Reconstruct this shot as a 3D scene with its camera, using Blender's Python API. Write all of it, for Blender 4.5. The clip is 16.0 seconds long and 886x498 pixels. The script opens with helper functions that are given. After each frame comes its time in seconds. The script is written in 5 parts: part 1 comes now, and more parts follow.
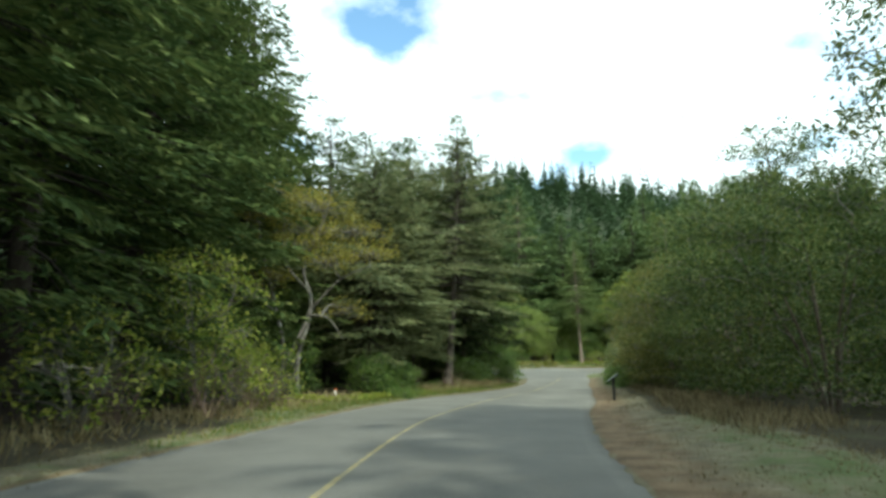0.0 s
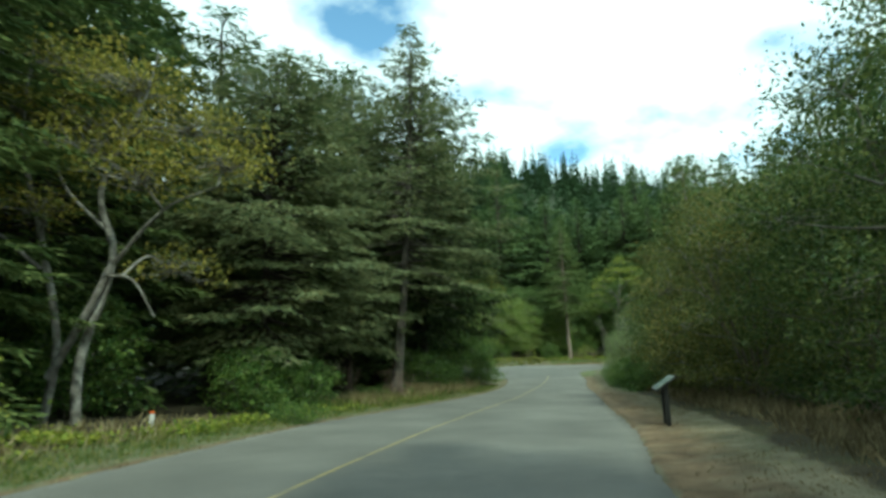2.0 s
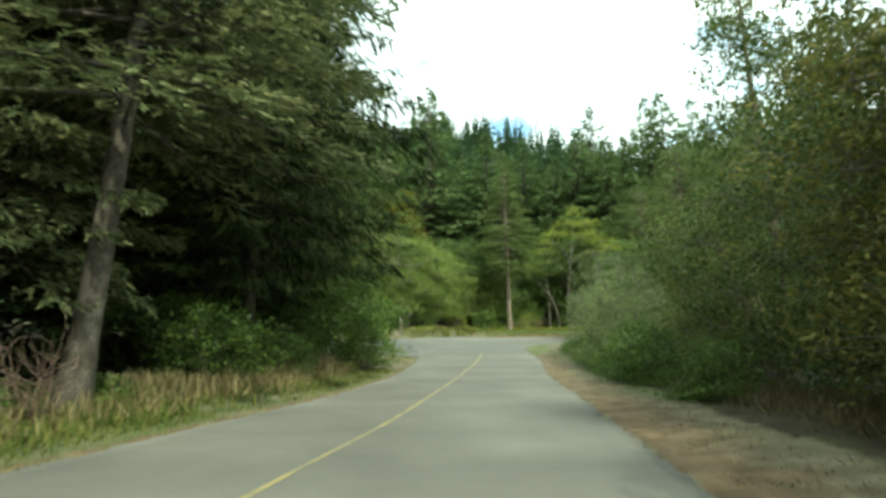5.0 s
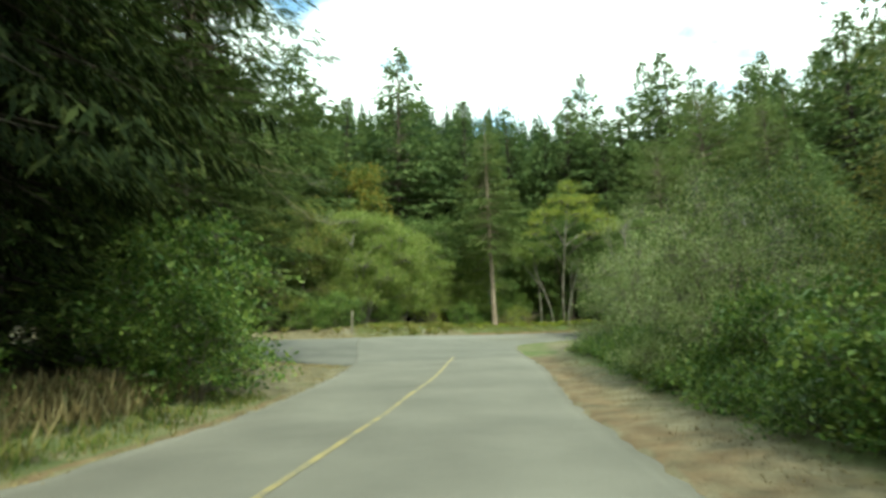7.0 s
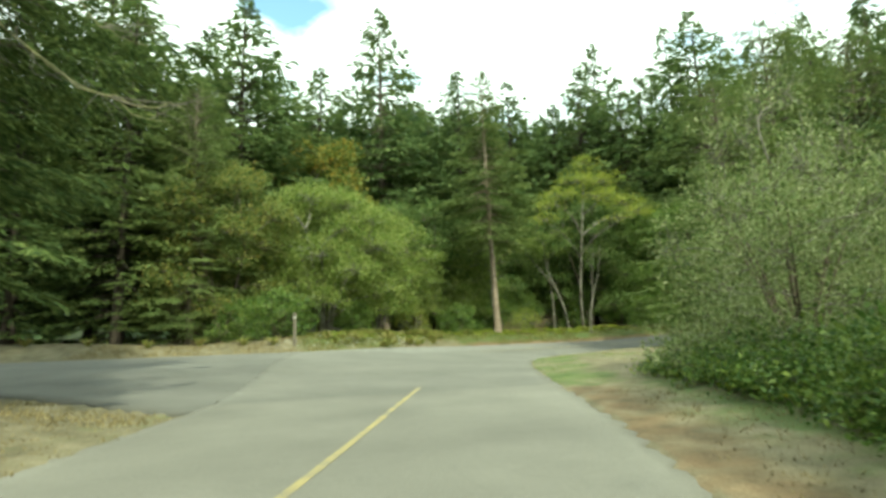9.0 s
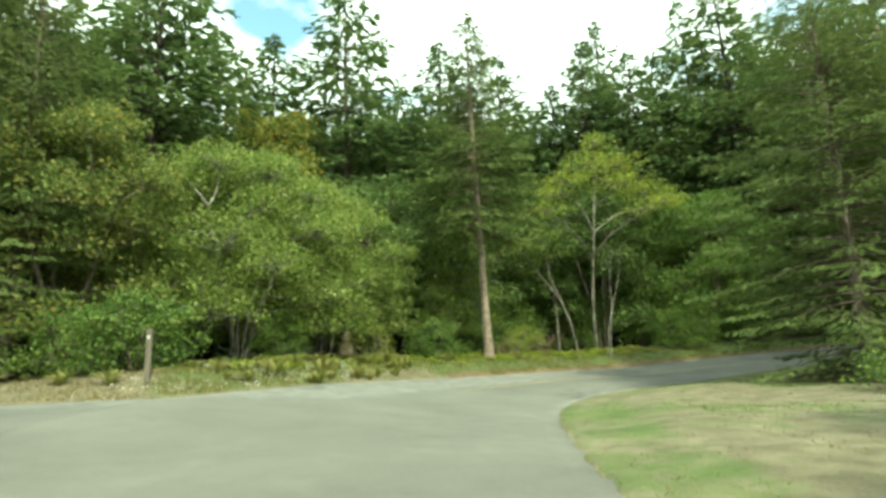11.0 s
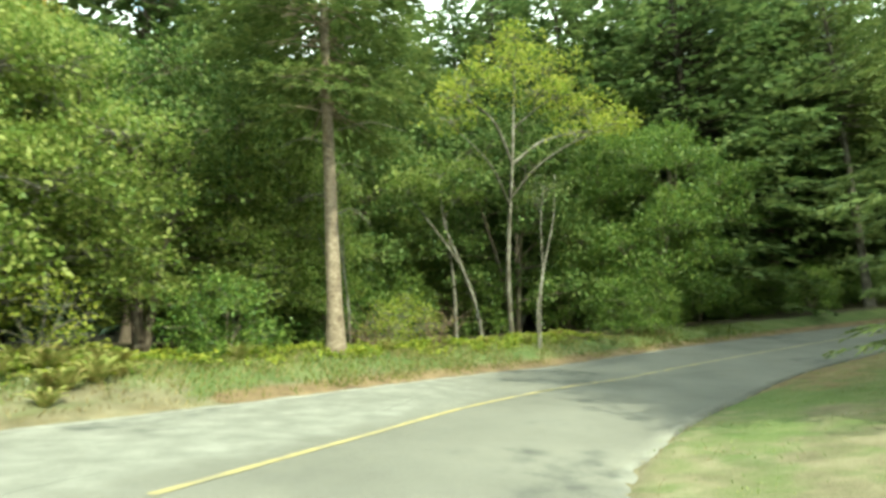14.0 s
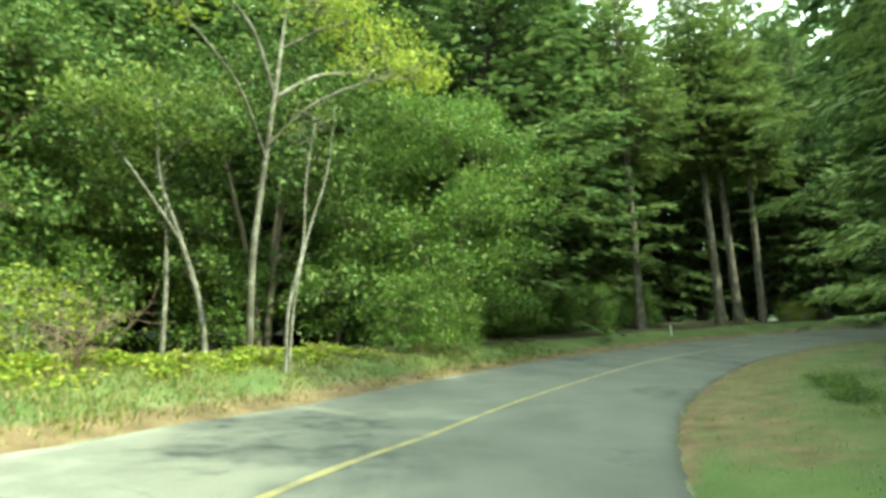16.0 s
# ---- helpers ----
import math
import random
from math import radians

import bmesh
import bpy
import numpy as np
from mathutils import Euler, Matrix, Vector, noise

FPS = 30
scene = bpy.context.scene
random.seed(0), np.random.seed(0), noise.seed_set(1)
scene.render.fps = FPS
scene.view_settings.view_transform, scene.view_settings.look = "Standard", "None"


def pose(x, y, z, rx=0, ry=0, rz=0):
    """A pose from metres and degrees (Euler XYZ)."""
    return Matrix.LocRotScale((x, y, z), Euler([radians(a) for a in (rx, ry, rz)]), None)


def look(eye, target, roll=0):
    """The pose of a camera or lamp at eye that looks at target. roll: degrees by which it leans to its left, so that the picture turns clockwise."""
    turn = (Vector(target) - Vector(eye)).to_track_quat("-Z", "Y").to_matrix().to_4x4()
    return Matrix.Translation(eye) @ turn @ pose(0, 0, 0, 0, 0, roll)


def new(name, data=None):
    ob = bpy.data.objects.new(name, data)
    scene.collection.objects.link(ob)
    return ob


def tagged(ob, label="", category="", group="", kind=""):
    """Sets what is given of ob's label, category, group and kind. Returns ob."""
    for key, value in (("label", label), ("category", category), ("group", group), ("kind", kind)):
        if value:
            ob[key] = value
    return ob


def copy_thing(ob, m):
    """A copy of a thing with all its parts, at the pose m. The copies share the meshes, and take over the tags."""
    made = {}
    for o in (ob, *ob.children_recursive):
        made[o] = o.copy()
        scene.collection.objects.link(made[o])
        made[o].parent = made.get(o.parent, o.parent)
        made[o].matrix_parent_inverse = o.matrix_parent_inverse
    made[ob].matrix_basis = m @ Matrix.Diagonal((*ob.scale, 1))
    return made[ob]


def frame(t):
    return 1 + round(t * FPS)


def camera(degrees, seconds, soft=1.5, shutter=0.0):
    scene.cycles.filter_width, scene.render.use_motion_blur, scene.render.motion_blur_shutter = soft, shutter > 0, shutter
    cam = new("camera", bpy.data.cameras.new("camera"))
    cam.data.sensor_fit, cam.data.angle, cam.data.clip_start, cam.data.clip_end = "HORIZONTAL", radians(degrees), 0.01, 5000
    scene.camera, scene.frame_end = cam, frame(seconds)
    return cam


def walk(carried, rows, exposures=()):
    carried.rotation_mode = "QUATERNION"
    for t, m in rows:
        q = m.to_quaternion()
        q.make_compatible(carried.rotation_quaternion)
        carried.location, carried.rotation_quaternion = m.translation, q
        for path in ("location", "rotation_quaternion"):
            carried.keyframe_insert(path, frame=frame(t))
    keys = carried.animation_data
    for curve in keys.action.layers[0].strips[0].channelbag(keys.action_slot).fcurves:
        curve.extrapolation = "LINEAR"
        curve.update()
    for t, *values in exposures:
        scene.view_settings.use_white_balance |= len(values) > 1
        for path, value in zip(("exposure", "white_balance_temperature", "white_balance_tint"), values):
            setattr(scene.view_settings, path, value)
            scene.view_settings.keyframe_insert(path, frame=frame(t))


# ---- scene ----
cam = camera(75.9, 16.0, soft=3.2, shutter=0.22)
PATH = [
    (0, (-0.534, 2.597, 0.233), (-0.5, 4.558, 0.627), -0.5),
    (0.5, (-0.125, 5.2, 0.23), (-0.089, 7.158, 0.638), -0.4),
    (1, (0.308, 7.809, 0.222), (0.333, 9.763, 0.648), -0.7),
    (1.5, (0.765, 10.424, 0.206), (0.828, 12.382, 0.608), -1.0),
    (2, (1.252, 13.057, 0.176), (1.351, 15.016, 0.563), -1.4),
    (2.5, (1.768, 15.717, 0.139), (1.915, 17.674, 0.524), -1.5),
    (3, (2.322, 18.418, 0.104), (2.5, 20.378, 0.459), -1.5),
    (3.5, (2.901, 21.107, 0.07), (3.112, 23.065, 0.416), -1.0),
    (4, (3.54, 23.756, 0.032), (3.78, 25.715, 0.355), -0.3),
    (4.5, (4.208, 26.309, -0.014), (4.488, 28.268, 0.276), -0.1),
    (7, (7.55, 38.329, -0.332), (7.917, 40.274, -0.042), -1.4),
    (7.5, (8.228, 40.707, -0.363), (8.581, 42.652, -0.065), -1.8),
    (8, (8.899, 43.058, -0.394), (9.256, 45.0, -0.074), -1.8),
    (8.5, (9.548, 45.366, -0.421), (9.902, 47.307, -0.091), -2.0),
    (9, (10.16, 47.605, -0.425), (10.52, 49.544, -0.096), -2.2),
    (11.5, (13.077, 58.629, 0.065), (13.522, 60.538, 0.464), -2.2),
    (12, (13.724, 60.706, 0.102), (14.232, 62.609, 0.448), -1.6),
    (12.5, (14.408, 62.649, 0.124), (14.942, 64.546, 0.468), -2.1),
    (13, (15.084, 64.441, 0.138), (15.683, 66.32, 0.471), -2.6),
    (13.5, (15.826, 66.163, 0.159), (16.451, 68.034, 0.49), -2.8),
    (14, (16.661, 67.816, 0.187), (17.441, 69.628, 0.514), -2.6),
    (14.5, (17.58, 69.367, 0.206), (18.494, 71.112, 0.556), -1.4),
    (15, (18.595, 70.823, 0.214), (19.652, 72.482, 0.574), -0.8),
    (15.5, (19.652, 72.2, 0.215), (20.883, 73.738, 0.564), -1.4),
    (16, (20.734, 73.553, 0.216), (22.15, 74.921, 0.57), -1.6),
]
walk(cam, [(t, look(eye, target, roll)) for t, eye, target, roll in PATH],
     [(0.0, 0.0, 6100, -8), (0.6, -0.12, 6050, -12), (1.2, -0.37, 5750, -22), (2.5, -0.36, 5750, -22), (3.0, -0.24, 6100, -14), (3.5, -0.22, 6250, -12), (4.5, 0.18, 6450, -16), (7.0, 0.26, 6700, -17), (9.0, 0.45, 7000, -18), (11.5, 0.62, 7100, -22), (12.5, 0.8, 7100, -20), (13.5, 0.95, 7100, -18), (14.5, 1.15, 7000, -22), (15.5, 1.4, 6950, -26), (16.0, 1.5, 6950, -30)])

# ---- sky and sun ----
SUN_FROM = Vector((0.2, -1.0, 1.06)).normalized()
world = bpy.data.worlds.new("sky")
scene.world = world
world.use_nodes = True
wn, wl = world.node_tree.nodes, world.node_tree.links
wn.clear()
w_out = wn.new("ShaderNodeOutputWorld")
w_bg = wn.new("ShaderNodeBackground")
w_bg.inputs["Strength"].default_value = 0.15
w_sky = wn.new("ShaderNodeTexSky")
w_sky.sky_type = "NISHITA"
w_sky.sun_disc = False
w_sky.sun_elevation = math.asin(SUN_FROM.z)
w_sky.sun_rotation = math.atan2(SUN_FROM.x, SUN_FROM.y)
w_sky.air_density, w_sky.dust_density = 1.0, 0.6
w_co = wn.new("ShaderNodeTexCoord")
w_sep = wn.new("ShaderNodeSeparateXYZ")
w_add = wn.new("ShaderNodeMath")
w_add.operation, w_add.inputs[1].default_value = "ADD", 0.22
w_dx, w_dy = wn.new("ShaderNodeMath"), wn.new("ShaderNodeMath")
w_dx.operation = w_dy.operation = "DIVIDE"
w_com = wn.new("ShaderNodeCombineXYZ")
w_com.inputs["Z"].default_value = 3.7
w_noise = wn.new("ShaderNodeTexNoise")
w_noise.inputs["Scale"].default_value = 1.9
w_noise.inputs["Detail"].default_value = 7
w_noise.inputs["Roughness"].default_value = 0.52
w_ramp = wn.new("ShaderNodeValToRGB")
w_ramp.color_ramp.elements[0].position = 0.365
w_ramp.color_ramp.elements[1].position = 0.46
w_gain = wn.new("ShaderNodeVectorMath")
w_gain.operation, w_gain.inputs[1].default_value = "MULTIPLY", (2.2, 2.3, 2.2)
w_shift = wn.new("ShaderNodeVectorMath")
w_shift.operation, w_shift.inputs[1].default_value = "ADD", (0.32, -0.11, 0.0)
w_mix = wn.new("ShaderNodeMix")
w_mix.data_type = "RGBA"
w_mix.inputs["B"].default_value = (11.5, 12.1, 12.7, 1)
wl.new(w_co.outputs["Generated"], w_sep.inputs[0])
wl.new(w_sep.outputs["Z"], w_add.inputs[0])
wl.new(w_sep.outputs["X"], w_dx.inputs[0])
wl.new(w_sep.outputs["Y"], w_dy.inputs[0])
wl.new(w_add.outputs[0], w_dx.inputs[1])
wl.new(w_add.outputs[0], w_dy.inputs[1])
wl.new(w_dx.outputs[0], w_com.inputs["X"])
wl.new(w_dy.outputs[0], w_com.inputs["Y"])
wl.new(w_com.outputs[0], w_shift.inputs[0])
wl.new(w_shift.outputs[0], w_noise.inputs["Vector"])
w_low = wn.new("ShaderNodeMapRange")
w_low.inputs["From Min"].default_value, w_low.inputs["From Max"].default_value = 0.1, 0.34
w_low.inputs["To Min"].default_value, w_low.inputs["To Max"].default_value = 0.13, 0.0
w_sum = wn.new("ShaderNodeMath")
w_sum.operation = "ADD"
wl.new(w_sep.outputs["Z"], w_low.inputs["Value"])
wl.new(w_noise.outputs[0], w_sum.inputs[0])
wl.new(w_low.outputs[0], w_sum.inputs[1])
wl.new(w_sum.outputs[0], w_ramp.inputs["Fac"])
wl.new(w_ramp.outputs["Color"], w_mix.inputs["Factor"])
wl.new(w_sky.outputs["Color"], w_gain.inputs[0])
wl.new(w_gain.outputs[0], w_mix.inputs["A"])
wl.new(w_mix.outputs["Result"], w_bg.inputs["Color"])
wl.new(w_bg.outputs[0], w_out.inputs["Surface"])
sun = new("sun", bpy.data.lights.new("sun", "SUN"))
sun.data.energy, sun.data.angle, sun.data.color = 4.1, radians(1.2), (1.0, 0.93, 0.82)
sun.matrix_world = look(SUN_FROM * 60, (0, 0, 0))


# ---- materials ----
def material(name, colours, scale=4.0, detail=6.0, rough=0.85, bump=0.0, bump_scale=40.0, fine=0.25, island=0.0,
             thin=0.0, stretch=(1, 1, 1), positions=None, metal=0.0, specular=0.3, by_object=0.0):
    """A surface whose colour runs through `colours` by noise at two scales, with relief, and, for leaves, light through it."""
    m = bpy.data.materials.new(name)
    m.use_nodes = True
    n, l = m.node_tree.nodes, m.node_tree.links
    n.clear()
    out, bsdf = n.new("ShaderNodeOutputMaterial"), n.new("ShaderNodeBsdfPrincipled")
    geo, mapping = n.new("ShaderNodeNewGeometry"), n.new("ShaderNodeMapping")
    mapping.inputs["Scale"].default_value = stretch
    l.new(geo.outputs["Position"], mapping.inputs["Vector"])
    big, small = n.new("ShaderNodeTexNoise"), n.new("ShaderNodeTexNoise")
    big.inputs["Scale"].default_value, big.inputs["Detail"].default_value = scale, detail
    small.inputs["Scale"].default_value, small.inputs["Detail"].default_value = bump_scale, 4
    for tex in (big, small):
        l.new(mapping.outputs[0], tex.inputs["Vector"])
    value = big.outputs[0]

    def blend(a, b, amount):
        mix = n.new("ShaderNodeMix")
        mix.inputs["Factor"].default_value = amount
        l.new(a, mix.inputs["A"])
        l.new(b, mix.inputs["B"])
        return mix.outputs["Result"]

    value = blend(value, small.outputs[0], fine)
    if island:
        value = blend(value, geo.outputs["Random Per Island"], island)
    if by_object:
        info = n.new("ShaderNodeObjectInfo")
        value = blend(value, info.outputs["Random"], by_object)
    ramp = n.new("ShaderNodeValToRGB")
    e = ramp.color_ramp.elements
    spots = positions or [0.3 + 0.4 * k / max(1, len(colours) - 1) for k in range(len(colours))]
    for k, (c, p) in enumerate(zip(colours, spots)):
        spot = e[k] if k < 2 else e.new(p)
        spot.position, spot.color = p, (*c, 1)
    l.new(value, ramp.inputs["Fac"])
    l.new(ramp.outputs["Color"], bsdf.inputs["Base Color"])
    bsdf.inputs["Roughness"].default_value = rough
    bsdf.inputs["Metallic"].default_value = metal
    bsdf.inputs["Specular IOR Level"].default_value = specular
    if bump:
        b = n.new("ShaderNodeBump")
        b.inputs["Strength"].default_value, b.inputs["Distance"].default_value = bump, 0.02
        l.new(small.outputs[0], b.inputs["Height"])
        l.new(b.outputs[0], bsdf.inputs["Normal"])
    shader = bsdf.outputs[0]
    if thin:
        tr, mix = n.new("ShaderNodeBsdfTranslucent"), n.new("ShaderNodeMixShader")
        mix.inputs[0].default_value = thin
        l.new(ramp.outputs["Color"], tr.inputs["Color"])
        l.new(shader, mix.inputs[1])
        l.new(tr.outputs[0], mix.inputs[2])
        shader = mix.outputs[0]
    l.new(shader, out.inputs["Surface"])
    return m


def layered(name, base, layers, rough=0.9, bump=0.6, relief=60.0, cracks=None):
    """A ground surface: a base colour run, over it layers (colour run, channel of the mesh's 'lay' values, noise scale), with ragged borders."""
    m = bpy.data.materials.new(name)
    m.use_nodes = True
    n, l = m.node_tree.nodes, m.node_tree.links
    n.clear()
    out, bsdf, geo = n.new("ShaderNodeOutputMaterial"), n.new("ShaderNodeBsdfPrincipled"), n.new("ShaderNodeNewGeometry")
    lay_, split = n.new("ShaderNodeAttribute"), n.new("ShaderNodeSeparateColor")
    lay_.attribute_name = "lay"
    l.new(lay_.outputs["Color"], split.inputs[0])

    def noise(scale, detail):
        tex = n.new("ShaderNodeTexNoise")
        tex.inputs["Scale"].default_value, tex.inputs["Detail"].default_value = scale, detail
        l.new(geo.outputs["Position"], tex.inputs["Vector"])
        return tex.outputs[0]

    def maths(kind, a, b_):
        node = n.new("ShaderNodeMath")
        node.operation = kind
        for k, value in enumerate((a, b_)):
            if isinstance(value, float):
                node.inputs[k].default_value = value
            else:
                l.new(value, node.inputs[k])
        return node.outputs[0]

    grain = noise(relief, 5)

    def run(colours, scale, fine=0.4):
        mix, ramp = n.new("ShaderNodeMix"), n.new("ShaderNodeValToRGB")
        mix.inputs["Factor"].default_value = fine
        l.new(noise(scale, 9), mix.inputs["A"])
        l.new(grain, mix.inputs["B"])
        for k, c in enumerate(colours):
            p = 0.33 + 0.34 * k / (len(colours) - 1)
            spot = ramp.color_ramp.elements[k] if k < 2 else ramp.color_ramp.elements.new(p)
            spot.position, spot.color = p, (*c, 1)
        l.new(mix.outputs["Result"], ramp.inputs["Fac"])
        return ramp.outputs["Color"]

    colour = run(*base)
    for colours, scale, channel, ragged, soft_ in layers:
        edge = maths("ADD", split.outputs[channel], maths("MULTIPLY", maths("SUBTRACT", noise(2.6, 8), 0.5), float(ragged)))
        span = n.new("ShaderNodeMapRange")
        span.interpolation_type = "SMOOTHSTEP"
        span.inputs["From Min"].default_value, span.inputs["From Max"].default_value = 0.5 - soft_, 0.5 + soft_
        l.new(edge, span.inputs["Value"])
        mix = n.new("ShaderNodeMix")
        mix.data_type = "RGBA"
        l.new(span.outputs[0], mix.inputs["Factor"])
        l.new(colour, mix.inputs["A"])
        l.new(run(colours, scale), mix.inputs["B"])
        colour = mix.outputs["Result"]
    if cracks:
        vor, near, mul = n.new("ShaderNodeTexVoronoi"), n.new("ShaderNodeMapRange"), n.new("ShaderNodeMix")
        vor.feature = "DISTANCE_TO_EDGE"
        vor.inputs["Scale"].default_value = cracks
        warp = n.new("ShaderNodeMix")
        warp.data_type = "VECTOR"
        warp.inputs["Factor"].default_value = 0.25
        tex = n.new("ShaderNodeTexNoise")
        tex.inputs["Scale"].default_value = 1.3
        l.new(geo.outputs["Position"], tex.inputs["Vector"])
        l.new(geo.outputs["Position"], warp.inputs["A"])
        l.new(tex.outputs["Color"], warp.inputs["B"])
        l.new(warp.outputs["Result"], vor.inputs["Vector"])
        near.inputs["From Min"].default_value, near.inputs["From Max"].default_value = 0.0, 0.008
        near.inputs["To Min"].default_value, near.inputs["To Max"].default_value = 1.0, 0.0
        l.new(vor.outputs["Distance"], near.inputs["Value"])
        mul.data_type = "RGBA"
        mul.inputs["B"].default_value = (0.07, 0.07, 0.065, 1)
        amount = maths("MULTIPLY", near.outputs[0], maths("MULTIPLY", maths("GREATER_THAN", noise(0.5, 3), 0.5), maths("MULTIPLY", maths("ADD", split.outputs[0], 0.12), 0.75)))
        l.new(amount, mul.inputs["Factor"])
        l.new(colour, mul.inputs["A"])
        colour = mul.outputs["Result"]
    l.new(colour, bsdf.inputs["Base Color"])
    bsdf.inputs["Roughness"].default_value, bsdf.inputs["Specular IOR Level"].default_value = rough, 0.3
    b_node = n.new("ShaderNodeBump")
    b_node.inputs["Strength"].default_value, b_node.inputs["Distance"].default_value = bump, 0.02
    l.new(grain, b_node.inputs["Height"])
    l.new(b_node.outputs[0], bsdf.inputs["Normal"])
    l.new(bsdf.outputs[0], out.inputs["Surface"])
    return m


EARTH = layered("verge_earth", ([(0.03, 0.022, 0.014), (0.055, 0.045, 0.025), (0.07, 0.075, 0.03)], 1.1), [
    ([(0.095, 0.083, 0.05), (0.165, 0.143, 0.09), (0.26, 0.228, 0.155)], 2.2, 0, 0.5, 0.12),
    ([(0.06, 0.09, 0.028), (0.1, 0.132, 0.044), (0.16, 0.168, 0.075)], 1.0, 1, 1.1, 0.3),
    ([(0.085, 0.058, 0.033), (0.16, 0.11, 0.063), (0.255, 0.18, 0.108)], 2.2, 2, 0.7, 0.2)], 0.95, 0.9, 45)
ROAD_TOP = layered("road_asphalt", ([(0.12, 0.115, 0.1), (0.17, 0.162, 0.14), (0.22, 0.21, 0.182)], 0.5), [
    ([(0.095, 0.093, 0.083), (0.135, 0.131, 0.118), (0.175, 0.17, 0.152)], 0.6, 1, 0.5, 0.35),
    ([(0.14, 0.136, 0.121), (0.195, 0.19, 0.171), (0.265, 0.258, 0.235)], 2.4, 0, 0.9, 0.3),
    ([(0.05, 0.052, 0.05), (0.075, 0.077, 0.073)], 3.0, 2, 0.6, 0.12)], 0.87, 0.6, 55, 0.75)
YELLOW_PAINT = material("worn_yellow_paint", [(0.19, 0.178, 0.135), (0.33, 0.27, 0.13), (0.42, 0.345, 0.16)], 3.0, 8, 0.75, 0.3, 120, 0.5, positions=[0.42, 0.52, 0.68])
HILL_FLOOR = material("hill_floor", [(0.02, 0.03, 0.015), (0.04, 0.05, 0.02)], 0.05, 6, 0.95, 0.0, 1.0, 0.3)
BARK = material("rough_bark", [(0.06, 0.045, 0.035), (0.14, 0.11, 0.085), (0.26, 0.22, 0.18)], 3.0, 8, 0.95, 1.0, 18, 0.5, stretch=(1, 1, 0.35))
# darker copy of rough_bark: shade under the trees is put into the colour
BARK_SHADED = material("shaded_bark", [(0.025, 0.02, 0.016), (0.055, 0.044, 0.034), (0.1, 0.085, 0.07)], 3.0, 8, 0.95, 1.0, 18, 0.5, stretch=(1, 1, 0.35))
BARK_TAN = material("scaly_tan_bark", [(0.085, 0.06, 0.043), (0.22, 0.17, 0.128), (0.37, 0.31, 0.245)], 3.2, 8, 0.95, 1.0, 11, 0.5, stretch=(1, 1, 1.6))
BARK_PALE = material("pale_mottled_bark", [(0.05, 0.042, 0.034), (0.17, 0.155, 0.13), (0.4, 0.38, 0.335)], 4.5, 7, 0.85, 0.4, 25, 0.3, stretch=(1, 1, 0.8))
TWIG = material("grey_twigs", [(0.1, 0.085, 0.07), (0.24, 0.22, 0.19)], 6, 4, 0.9)
CONIFER = material("dark_conifer_needles", [(0.072, 0.12, 0.044), (0.13, 0.19, 0.065), (0.21, 0.26, 0.095)], 0.5, 3, 0.75, island=0.45, thin=0.36, by_object=0.12)
MID_FIR = material("olive_fir_needles", [(0.078, 0.118, 0.036), (0.138, 0.188, 0.055), (0.22, 0.255, 0.085)], 0.5, 3, 0.75, island=0.45, thin=0.32)
FOREST_FIR = material("forest_fir_needles", [(0.048, 0.08, 0.027), (0.104, 0.148, 0.046), (0.2, 0.235, 0.078)], 0.5, 3, 0.85, island=0.45, thin=0.25, by_object=0.1, specular=0.12)
# needles of the hanging conifer, with the forest's shade put into their colour
SHADED_FIR = material("shaded_fir_needles", [(0.011, 0.019, 0.007), (0.024, 0.037, 0.012), (0.062, 0.074, 0.023)], 0.5, 3, 0.9, island=0.45, thin=0.15, by_object=0.1, specular=0.1)
SPRUCE = material("blue_green_spruce_needles", [(0.085, 0.116, 0.05), (0.168, 0.2, 0.086), (0.29, 0.305, 0.145), (0.38, 0.255, 0.1)], 0.7, 3, 0.65, island=0.5, thin=0.32, positions=[0.25, 0.48, 0.7, 0.93])
HILL_NEEDLES = material("hill_needles", [(0.06, 0.1, 0.046), (0.08, 0.128, 0.058), (0.1, 0.15, 0.07)], 0.06, 3, 0.8, island=0.3, thin=0.2)
LEAF_GREEN = material("fresh_green_leaves", [(0.11, 0.17, 0.035), (0.2, 0.27, 0.06), (0.35, 0.38, 0.12)], 0.7, 3, 0.55, island=0.55, thin=0.48)
LEAF_DEEP = material("deep_green_leaves", [(0.055, 0.11, 0.024), (0.115, 0.19, 0.04), (0.215, 0.28, 0.066)], 0.7, 3, 0.45, island=0.55, thin=0.38)
LEAF_OLIVE = material("olive_willow_leaves", [(0.036, 0.066, 0.016), (0.08, 0.125, 0.03), (0.2, 0.215, 0.06)], 0.45, 4, 0.6, island=0.4, thin=0.38, positions=[0.32, 0.5, 0.68])
LEAF_YELLOW = material("yellowing_alder_leaves", [(0.16, 0.165, 0.032), (0.28, 0.255, 0.048), (0.42, 0.35, 0.075)], 0.8, 3, 0.6, island=0.55, thin=0.48)
LEAF_LIME = material("yellow_green_leaves", [(0.17, 0.24, 0.035), (0.28, 0.33, 0.05), (0.42, 0.42, 0.09)], 0.8, 3, 0.6, island=0.55, thin=0.48)
LEAF_SILVER = material("silvery_willow_leaves", [(0.1, 0.15, 0.04), (0.2, 0.255, 0.085), (0.38, 0.41, 0.21)], 0.8, 3, 0.5, island=0.55, thin=0.32)
LEAF_MAPLE = material("turning_maple_leaves", [(0.085, 0.135, 0.028), (0.165, 0.2, 0.045), (0.27, 0.26, 0.06), (0.42, 0.26, 0.045)], 0.9, 3, 0.55, island=0.55, thin=0.45, positions=[0.28, 0.48, 0.64, 0.8])
